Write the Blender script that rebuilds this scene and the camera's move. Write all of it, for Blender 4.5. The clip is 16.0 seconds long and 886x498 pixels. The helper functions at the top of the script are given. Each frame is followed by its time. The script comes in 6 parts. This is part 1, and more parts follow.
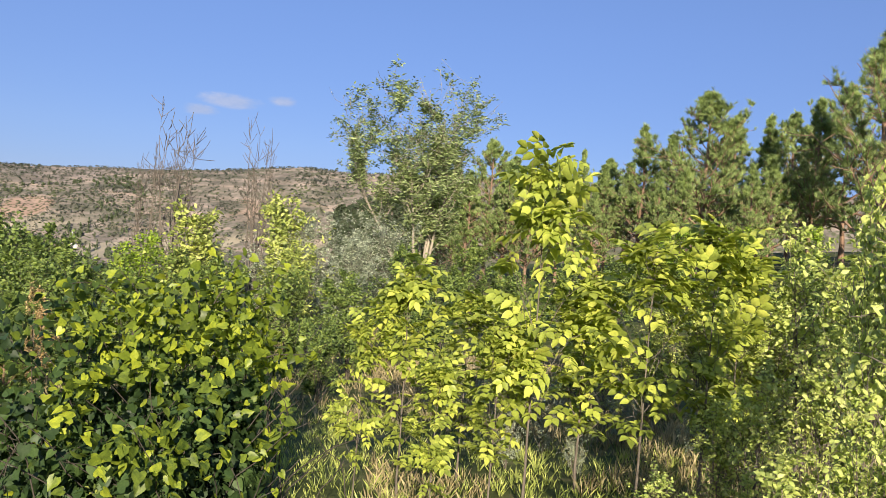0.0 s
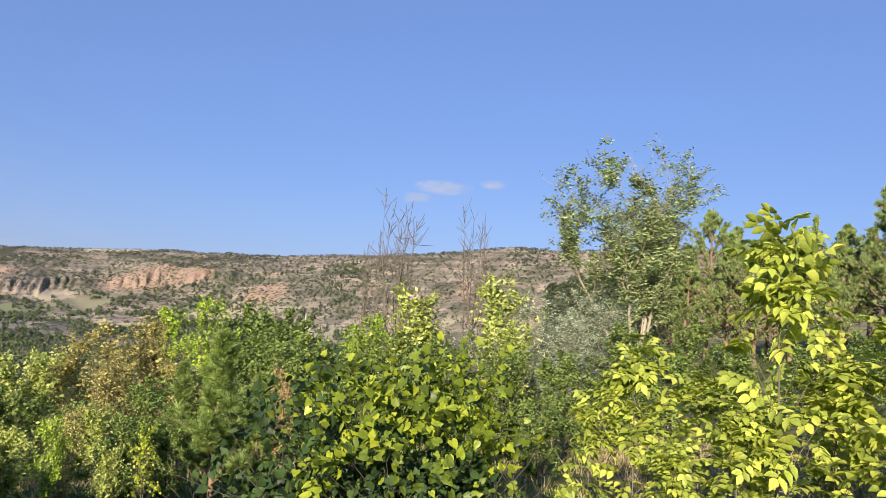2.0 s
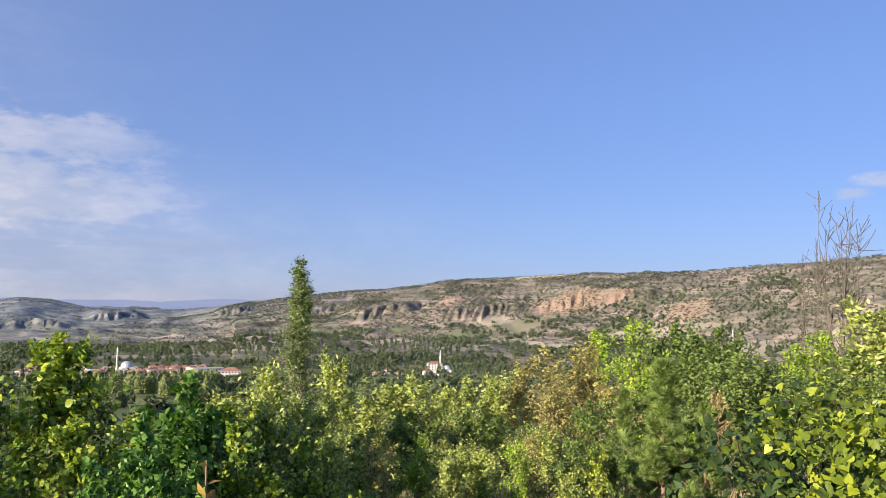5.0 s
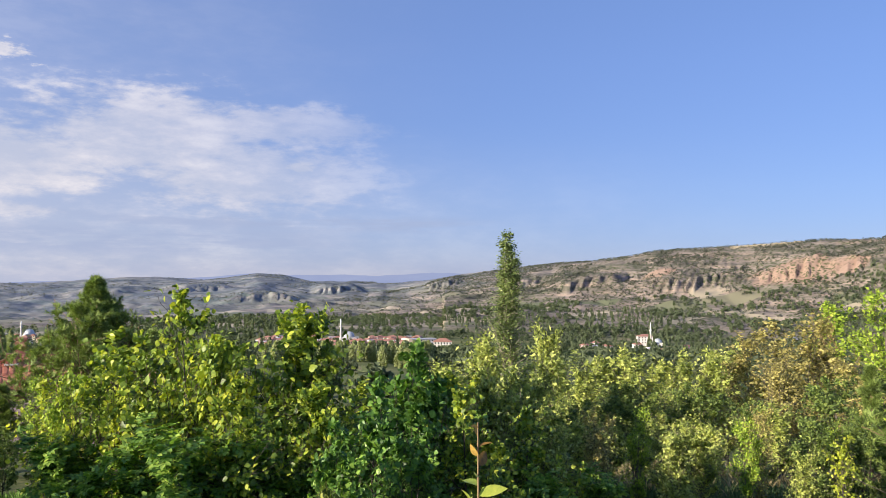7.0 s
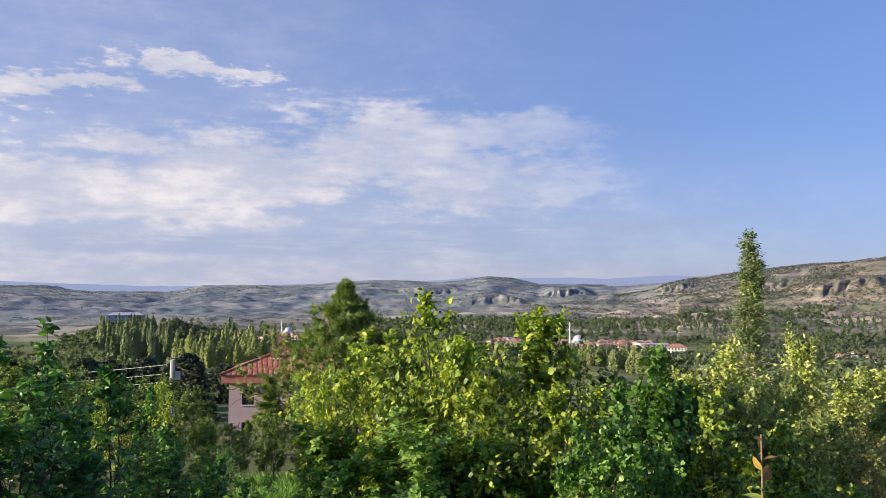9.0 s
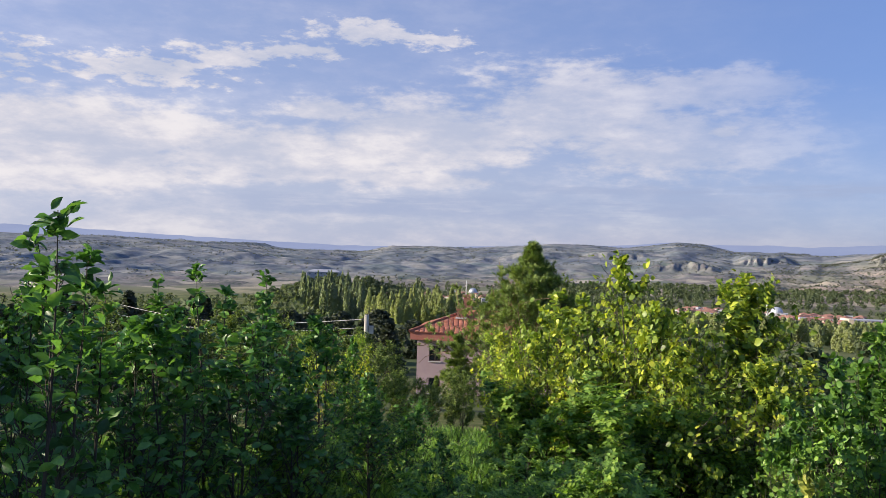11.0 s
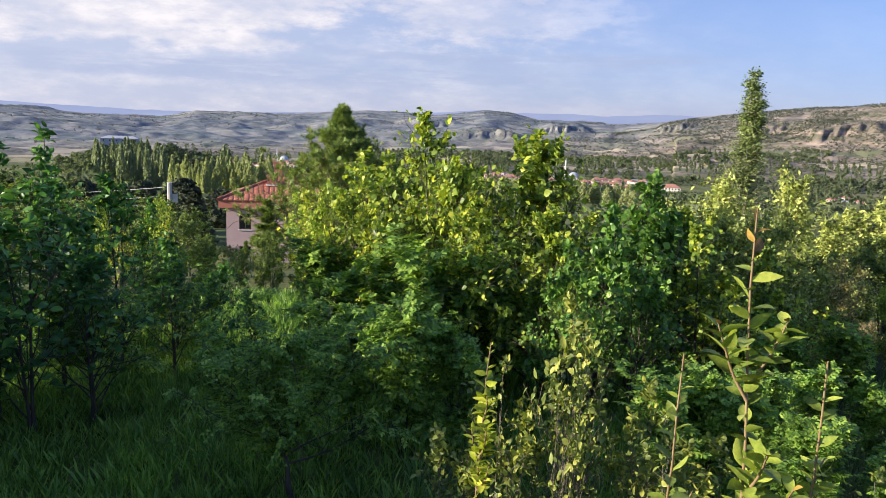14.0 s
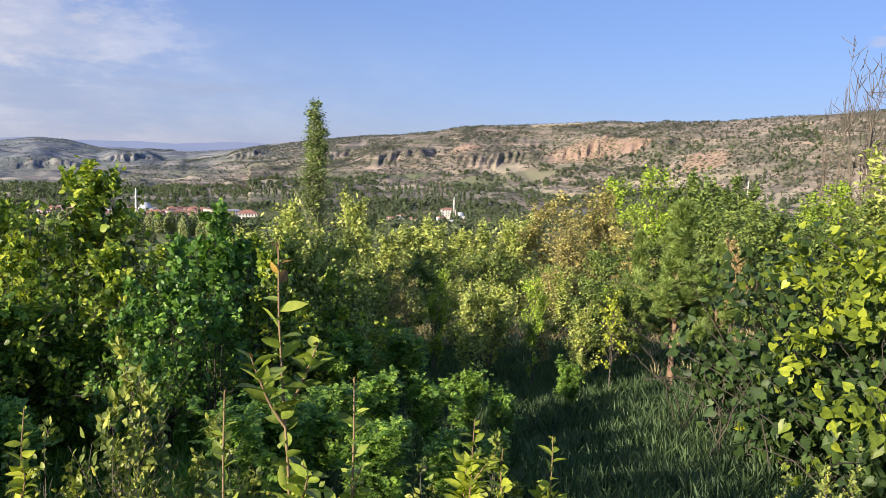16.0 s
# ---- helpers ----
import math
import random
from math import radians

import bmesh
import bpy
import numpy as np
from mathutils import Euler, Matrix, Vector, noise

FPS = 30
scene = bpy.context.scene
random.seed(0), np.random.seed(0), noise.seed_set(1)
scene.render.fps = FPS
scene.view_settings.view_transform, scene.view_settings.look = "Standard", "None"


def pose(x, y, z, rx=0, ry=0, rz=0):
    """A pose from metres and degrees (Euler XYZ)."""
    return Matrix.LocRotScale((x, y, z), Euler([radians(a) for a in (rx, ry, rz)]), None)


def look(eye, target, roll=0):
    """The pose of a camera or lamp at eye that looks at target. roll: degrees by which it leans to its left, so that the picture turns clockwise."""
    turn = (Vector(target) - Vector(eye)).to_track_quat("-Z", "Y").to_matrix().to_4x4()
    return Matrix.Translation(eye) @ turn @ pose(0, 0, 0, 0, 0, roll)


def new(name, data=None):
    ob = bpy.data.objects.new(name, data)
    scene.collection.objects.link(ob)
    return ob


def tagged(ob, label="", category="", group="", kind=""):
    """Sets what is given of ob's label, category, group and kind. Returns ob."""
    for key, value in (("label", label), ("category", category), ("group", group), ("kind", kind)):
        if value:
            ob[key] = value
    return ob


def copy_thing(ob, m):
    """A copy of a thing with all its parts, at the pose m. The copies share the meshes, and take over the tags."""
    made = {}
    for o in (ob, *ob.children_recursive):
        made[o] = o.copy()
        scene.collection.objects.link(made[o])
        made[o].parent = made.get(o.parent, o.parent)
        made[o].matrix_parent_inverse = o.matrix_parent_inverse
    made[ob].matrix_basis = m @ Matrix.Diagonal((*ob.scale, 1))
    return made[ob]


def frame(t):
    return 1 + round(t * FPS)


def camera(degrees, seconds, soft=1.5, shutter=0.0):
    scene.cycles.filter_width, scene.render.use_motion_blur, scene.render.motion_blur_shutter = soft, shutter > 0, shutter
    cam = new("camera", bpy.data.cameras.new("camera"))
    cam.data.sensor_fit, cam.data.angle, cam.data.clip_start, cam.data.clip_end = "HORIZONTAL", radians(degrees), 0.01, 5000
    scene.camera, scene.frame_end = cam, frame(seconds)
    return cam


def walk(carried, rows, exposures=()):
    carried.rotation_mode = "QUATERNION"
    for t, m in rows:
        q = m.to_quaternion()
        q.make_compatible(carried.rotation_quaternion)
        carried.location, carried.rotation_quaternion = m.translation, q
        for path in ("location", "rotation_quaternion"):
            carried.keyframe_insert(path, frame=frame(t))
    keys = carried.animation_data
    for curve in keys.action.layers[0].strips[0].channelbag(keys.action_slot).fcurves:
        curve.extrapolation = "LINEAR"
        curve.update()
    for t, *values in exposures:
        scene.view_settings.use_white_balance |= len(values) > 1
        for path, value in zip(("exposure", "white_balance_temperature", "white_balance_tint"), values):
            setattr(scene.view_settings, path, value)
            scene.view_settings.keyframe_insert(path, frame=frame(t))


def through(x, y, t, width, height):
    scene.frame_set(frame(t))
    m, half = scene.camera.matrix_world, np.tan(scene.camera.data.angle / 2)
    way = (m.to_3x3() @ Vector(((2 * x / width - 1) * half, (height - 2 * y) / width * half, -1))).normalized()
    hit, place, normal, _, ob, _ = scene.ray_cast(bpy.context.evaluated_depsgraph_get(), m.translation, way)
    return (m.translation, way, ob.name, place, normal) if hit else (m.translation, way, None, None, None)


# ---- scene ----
cam = camera(59.75, 16.0, soft=0.35)


def view(x, y, z, yaw, pitch, lean):
    """A hand-held view: yaw to the left of +y, pitch up, lean to the left."""
    return pose(x, y, z, 0, 0, yaw) @ pose(0, 0, 0, 90 + pitch, 0, 0) @ pose(0, 0, 0, 0, 0, lean)


PATH = [
    (0, 0.340, 0.279, 3.118, -57.34, -0.30, 4.63),
    (0.5, 0.313, 0.308, 3.116, -52.17, 0.77, 5.00),
    (1, 0.266, 0.301, 3.106, -47.75, 1.61, 5.15),
    (1.5, 0.256, 0.303, 3.123, -44.92, 2.69, 4.66),
    (2, 0.230, 0.297, 3.140, -41.38, 4.40, 3.52),
    (2.5, 0.200, 0.328, 3.171, -35.45, 5.42, 1.83),
    (3, 0.182, 0.359, 3.235, -28.60, 5.83, -0.12),
    (3.5, 0.168, 0.361, 3.261, -23.64, 6.25, -0.64),
    (4, 0.160, 0.364, 3.274, -19.90, 6.56, 0.21),
    (4.5, 0.121, 0.367, 3.274, -15.51, 6.00, 0.97),
    (5, 0.073, 0.368, 3.261, -11.08, 4.55, 0.94),
    (5.2, 0.050, 0.382, 3.246, -9.41, 3.95, 0.93),
    (6.3, -0.017, 0.405, 3.238, -1.17, 2.43, 0.65),
    (7.5, -0.052, 0.401, 3.250, 7.87, 2.23, 0.35),
    (8, -0.068, 0.386, 3.248, 11.85, 2.09, 0.34),
    (8.5, -0.087, 0.384, 3.243, 16.19, 2.19, 0.12),
    (9, -0.113, 0.367, 3.247, 20.87, 2.43, 0.41),
    (9.5, -0.121, 0.358, 3.250, 25.28, 2.32, 0.87),
    (10, -0.164, 0.355, 3.252, 29.53, 1.75, 1.20),
    (10.2, -0.174, 0.346, 3.251, 31.21, 1.46, 1.18),
    (11.2, -0.220, 0.360, 3.213, 34.52, -1.07, 1.52),
    (12.3, -0.185, 0.356, 3.163, 31.59, -4.70, 2.68),
    (12.5, -0.169, 0.345, 3.162, 30.93, -5.25, 3.06),
    (13, -0.165, 0.338, 3.143, 30.52, -6.16, 3.25),
    (13.5, -0.154, 0.341, 3.127, 27.55, -8.22, 2.74),
    (14, -0.125, 0.350, 3.122, 20.28, -9.89, 2.19),
    (14.5, -0.094, 0.370, 3.132, 11.30, -10.26, 2.25),
    (15, -0.070, 0.386, 3.131, 3.24, -9.47, 2.17),
    (15.5, -0.047, 0.389, 3.137, -3.39, -8.22, 1.95),
    (16, -0.025, 0.378, 3.145, -10.31, -6.82, 1.91),
]
walk(cam, [(t, view(*row)) for t, *row in PATH], [(0, 0.74), (3, 0.80), (7.5, 0.88), (10, 0.8), (12.5, 0.86), (14.3, 1.06), (15.2, 1.0), (16, 0.88)])

# ---- daylight: low morning sun from the left, thin cloud far off ----
SUN_AZ, SUN_EL = 126.0, 17.0
world = bpy.data.worlds.new("sky")
scene.world = world
world.use_nodes = True


def ramp(n, link, value, stops):
    r = n.new("ShaderNodeValToRGB")
    el = r.color_ramp.elements
    while len(el) < len(stops):
        el.new(0.5)
    for e, (p, c) in zip(el, stops):
        e.position, e.color = p, (*c, 1)
    link(value, r.inputs[0])
    return r.outputs[0]


def sky_nodes(tree):
    n, link = tree.nodes, tree.links.new
    n.clear()
    out, bg = n.new("ShaderNodeOutputWorld"), n.new("ShaderNodeBackground")
    bg.inputs["Strength"].default_value = 0.075
    sky = n.new("ShaderNodeTexSky")
    sky.sky_type, sky.sun_disc = "NISHITA", False
    sky.sun_elevation, sky.sun_rotation = radians(SUN_EL), radians(-SUN_AZ)
    sky.altitude, sky.air_density, sky.dust_density, sky.ozone_density = 900, 1.0, 0.2, 4.0
    # clouds: a bank, a high streak and loose puffs laid out by bearing and height, broken up by noise
    co = n.new("ShaderNodeTexCoord")
    sep = n.new("ShaderNodeSeparateXYZ")
    link(co.outputs["Generated"], sep.inputs[0])

    def math2(op, a, b=0.0, c=None):
        m = n.new("ShaderNodeMath"); m.operation = op
        for i, v in enumerate((a, b) if c is None else (a, b, c)):
            if isinstance(v, (int, float)):
                m.inputs[i].default_value = v
            else:
                link(v, m.inputs[i])
        return m.outputs[0]

    def smooth(value, lo, hi):
        m = n.new("ShaderNodeMapRange"); m.interpolation_type = "SMOOTHSTEP"
        link(value, m.inputs["Value"])
        m.inputs["From Min"].default_value, m.inputs["From Max"].default_value = lo, hi
        return m.outputs[0]

    def span(value, a, b, c, d):
        """A smooth plateau of value: up from a to b, down from c to d."""
        return math2("MULTIPLY", smooth(value, a, b), math2("SUBTRACT", 1.0, smooth(value, c, d)))

    Z = sep.outputs["Z"]
    A = math2("MULTIPLY", math2("ARCTAN2", math2("MULTIPLY", sep.outputs["X"], -1.0), sep.outputs["Y"]), 57.296)
    E = math2("MULTIPLY", math2("ARCSINE", Z), 57.296)

    def noise_of(across, up, detail, offset, rough=0.6):
        comb = n.new("ShaderNodeCombineXYZ")
        link(math2("MULTIPLY", A, across), comb.inputs["X"]); link(math2("MULTIPLY", E, up), comb.inputs["Y"])
        comb.inputs["Z"].default_value = offset
        t = n.new("ShaderNodeTexNoise")
        t.inputs["Scale"].default_value, t.inputs["Detail"].default_value, t.inputs["Roughness"].default_value = 1.0, detail, rough
        link(comb.outputs[0], t.inputs["Vector"])
        return t.outputs["Fac"]

    def heap(blobs):
        """The height of soft ellipses (bearing, height, half width, half height) over the sky, the highest of all."""
        best = None
        for a, e, ra, re in blobs:
            u, v = math2("MULTIPLY_ADD", A, 1 / ra, -a / ra), math2("MULTIPLY_ADD", E, 1 / re, -e / re)
            h = math2("SUBTRACT", 1.0, math2("SQRT", math2("ADD", math2("MULTIPLY", u, u), math2("MULTIPLY", v, v))))
            best = h if best is None else math2("MAXIMUM", best, h)
        return math2("MAXIMUM", best, -0.6)

    rough, fine, streaks = noise_of(0.16, 0.42, 9, 0.3), noise_of(0.55, 1.5, 7, 4.1), noise_of(0.12, 1.1, 8, 7.7)
    grain = math2("ADD", math2("MULTIPLY", math2("SUBTRACT", rough, 0.5), 1.5), math2("MULTIPLY", math2("SUBTRACT", fine, 0.5), 1.0))
    bank_h = heap(((24.5, 9.6, 11, 4.2), (35.5, 7.8, 13, 3.6), (46, 6.0, 12, 2.9), (15.5, 11.0, 9, 1.7), (18, 7.4, 11, 3.4), (62, 6, 14, 4), (80, 7, 22, 6)))
    puff_h = heap(((43.2, 9.3, 4.6, 1.3), (53.5, 7.6, 5, 1.2), (14.8, 8.1, 2.2, 0.9), (36, 4.5, 9, 0.9)))
    high_h = heap(((56, 11.2, 7, 1.5), (50, 12.6, 5.5, 1.2), (40.5, 14.9, 6, 1.2), (45.5, 13.4, 4, 1.0), (35, 14.5, 3.6, 0.8), (68, 11, 9, 2)))
    lone_h = heap(((-41.3, 8.9, 3.8, 0.9), (-39.2, 8.1, 2.4, 0.7), (-44.9, 9.3, 1.8, 0.7)))
    bank = math2("MULTIPLY", smooth(math2("ADD", bank_h, grain), -0.02, 0.5), smooth(A, -1.0, 27.0))
    puffs = smooth(math2("ADD", puff_h, grain), 0.10, 0.60)
    high = smooth(math2("ADD", high_h, math2("ADD", math2("MULTIPLY", grain, 0.45), math2("MULTIPLY", math2("SUBTRACT", fine, 0.5), 2.2))), 0.16, 0.62)
    lone = smooth(math2("ADD", lone_h, math2("MULTIPLY", grain, 0.7)), 0.25, 0.75)
    veil_low = math2("MULTIPLY", span(A, -26.0, 34.0, 120.0, 150.0), span(E, -6.0, -3.0, 3.5, 12.0))
    veil_left = math2("MULTIPLY", smooth(A, -2.0, 60.0), span(E, -6.0, -3.0, 12.0, 42.0))
    total = math2("MAXIMUM", math2("MAXIMUM", math2("MULTIPLY", bank, 0.66), math2("MULTIPLY", puffs, 0.62)), math2("MAXIMUM", math2("MULTIPLY", high, 0.78), math2("MULTIPLY", lone, 0.5)))
    haze = math2("ADD", math2("MULTIPLY", veil_low, 0.40), math2("MULTIPLY", veil_left, 0.40))
    total = math2("MINIMUM", math2("ADD", total, math2("MULTIPLY", haze, math2("SUBTRACT", 1.0, math2("MULTIPLY", total, 0.6)))), 1.0)
    mix = n.new("ShaderNodeMix"); mix.data_type = "RGBA"
    link(total, mix.inputs["Factor"])
    grade = n.new("ShaderNodeMix"); grade.data_type, grade.blend_type = "RGBA", "MULTIPLY"
    grade.inputs["Factor"].default_value = 1.0
    link(sky.outputs[0], grade.inputs[6])
    # thin blue-violet haze of a humid morning, strongest low down
    height = n.new("ShaderNodeMapRange")
    link(Z, height.inputs["Value"])
    height.inputs["From Min"].default_value, height.inputs["From Max"].default_value = 0.0, 0.45
    link(ramp(n, link, height.outputs[0], ((0.0, (0.60, 0.55, 0.73)), (0.25, (0.76, 0.72, 0.88)), (0.6, (0.78, 0.83, 1.05)), (1.0, (0.70, 0.87, 1.13)))), grade.inputs[7])
    veil = n.new("ShaderNodeMix"); veil.data_type = "RGBA"
    veil.inputs["Factor"].default_value = 0.35
    link(grade.outputs[2], veil.inputs[6]); veil.inputs[7].default_value = (2.6, 3.65, 7.0, 1)
    link(veil.outputs[2], mix.inputs[6])
    # lit heaps against greyer hollows and undersides
    lit = smooth(math2("ADD", math2("MULTIPLY", grain, 0.6), math2("MULTIPLY", math2("SUBTRACT", rough, 0.5), 1.2)), -0.35, 0.45)
    link(ramp(n, link, lit, ((0.0, (4.1, 4.35, 5.4)), (0.6, (5.4, 5.3, 5.9)), (1.0, (6.6, 6.3, 6.5)))), mix.inputs[7])
    # thin grey streaks low over the valley
    bar = math2("MULTIPLY", span(A, -2.0, 8.0, 22.0, 36.0), span(E, 3.3, 4.0, 4.3, 4.9))
    bar = math2("ADD", bar, math2("MULTIPLY", span(A, 8.0, 16.0, 40.0, 60.0), span(E, 1.2, 2.2, 3.0, 3.9)))
    grey = n.new("ShaderNodeMix"); grey.data_type = "RGBA"
    link(math2("MULTIPLY", math2("MULTIPLY", smooth(streaks, 0.38, 0.58), bar), 0.62), grey.inputs["Factor"])
    link(mix.outputs[2], grey.inputs[6]); grey.inputs[7].default_value = (2.9, 3.4, 4.9, 1)
    link(grey.outputs[2], bg.inputs["Color"]); link(bg.outputs[0], out.inputs["Surface"])


sky_nodes(world.node_tree)


def polar(az, r, z=0.0):
    """The place r metres out at az degrees to the left of +y."""
    return Vector((-math.sin(radians(az)) * r, math.cos(radians(az)) * r, z))


sun = new("sun", bpy.data.lights.new("sun", "SUN"))
sun.data.energy, sun.data.angle, sun.data.color = 5.0, radians(0.55), (1.0, 0.87, 0.68)
sun.matrix_world = look(polar(SUN_AZ, 100, 100 * math.tan(radians(SUN_EL))), (0, 0, 0))

# ---- materials ----


def material(name):
    m = bpy.data.materials.new(name)
    m.use_nodes = True
    n = m.node_tree.nodes
    return m, n, m.node_tree.links.new, n["Principled BSDF"], n["Material Output"]


def texture(n, link, scale, detail=4.0, rough=0.6, coords="Object", stretch=(1, 1, 1)):
    co, mp, t = n.new("ShaderNodeTexCoord"), n.new("ShaderNodeMapping"), n.new("ShaderNodeTexNoise")
    mp.inputs["Scale"].default_value = stretch
    link(co.outputs[coords], mp.inputs[0]); link(mp.outputs[0], t.inputs["Vector"])
    t.inputs["Scale"].default_value, t.inputs["Detail"].default_value, t.inputs["Roughness"].default_value = scale, detail, rough
    return t.outputs["Fac"]


def bumped(n, link, bsdf, value, strength, distance):
    b = n.new("ShaderNodeBump")
    b.inputs["Strength"].default_value, b.inputs["Distance"].default_value = strength, distance
    link(value, b.inputs["Height"]); link(b.outputs[0], bsdf.inputs["Normal"])


def leaf_material(name, dark, mid, light, rough=0.45, through=0.27, glow=(1.25, 1.3, 0.6), even=False):
    """Leaves: each one its own tone, patches of older and younger growth, light that comes through the blade."""
    m, n, link, bsdf, out = material(name)
    geo, info = n.new("ShaderNodeNewGeometry"), n.new("ShaderNodeObjectInfo")
    add = n.new("ShaderNodeMath"); add.operation = "ADD"
    link(geo.outputs["Random Per Island"], add.inputs[0]); link(info.outputs["Random"], add.inputs[1])
    frac = n.new("ShaderNodeMath"); frac.operation = "FRACT"; link(add.outputs[0], frac.inputs[0])
    patch = texture(n, link, 1.5, 4.0, 0.65)
    mixv = n.new("ShaderNodeMix"); mixv.inputs["Factor"].default_value = 0.68
    link(frac.outputs[0], mixv.inputs[2]); link(patch, mixv.inputs[3])
    dark, mid, light = ((r * 1.28 + 0.014, g * 1.3, b * 1.4 + 0.02) for r, g, b in (dark, mid, light))
    # dark tones cut and light ones raised in colour, in place of deeper shadows
    dark, light = tuple(v * 0.42 for v in dark), tuple(min(v * 1.2, 0.8) for v in light)
    if even:
        dark, light = tuple(v * 0.82 for v in mid), tuple(v * 1.15 for v in mid)
    col = ramp(n, link, mixv.outputs[0], ((0.28, dark), (0.52, mid), (0.74, light)))
    vein = texture(n, link, 60.0, 2.0)
    fine = n.new("ShaderNodeMix"); fine.data_type, fine.blend_type = "RGBA", "MULTIPLY"; fine.inputs["Factor"].default_value = 1.0
    shade = ramp(n, link, vein, ((0.3, (0.8, 0.82, 0.8)), (0.7, (1.1, 1.08, 1.0))))
    link(col, fine.inputs[6]); link(shade, fine.inputs[7])
    link(fine.outputs[2], bsdf.inputs["Base Color"])
    bsdf.inputs["Roughness"].default_value = rough
    bsdf.inputs["Specular IOR Level"].default_value = 0.3
    tr, mx = n.new("ShaderNodeBsdfTranslucent"), n.new("ShaderNodeMixShader")
    tint = n.new("ShaderNodeMix"); tint.data_type, tint.blend_type = "RGBA", "MULTIPLY"; tint.inputs["Factor"].default_value = 1.0
    link(fine.outputs[2], tint.inputs[6]); tint.inputs[7].default_value = (*glow, 1)
    link(tint.outputs[2], tr.inputs["Color"])
    mx.inputs[0].default_value = through
    link(bsdf.outputs[0], mx.inputs[1]); link(tr.outputs[0], mx.inputs[2]); link(mx.outputs[0], out.inputs["Surface"])
    return m


def bark_material(name, dark, light, scale=9.0):
    m, n, link, bsdf, out = material(name)
    v = texture(n, link, scale, 6.0, 0.7, stretch=(1, 1, 0.25))
    link(ramp(n, link, v, ((0.3, dark), (0.7, light))), bsdf.inputs["Base Color"])
    bsdf.inputs["Roughness"].default_value = 0.9
    bumped(n, link, bsdf, v, 0.6, 0.01)
    return m


def plain_material(name, dark, light, scale=1.5, rough=0.85, bump=0.0, metal=0.0):
    m, n, link, bsdf, out = material(name)
    v = texture(n, link, scale, 6.0, 0.65)
    link(ramp(n, link, v, ((0.25, dark), (0.75, light))), bsdf.inputs["Base Color"])
    bsdf.inputs["Roughness"].default_value, bsdf.inputs["Metallic"].default_value = rough, metal
    if bump:
        bumped(n, link, bsdf, v, 0.5, bump)
    return m


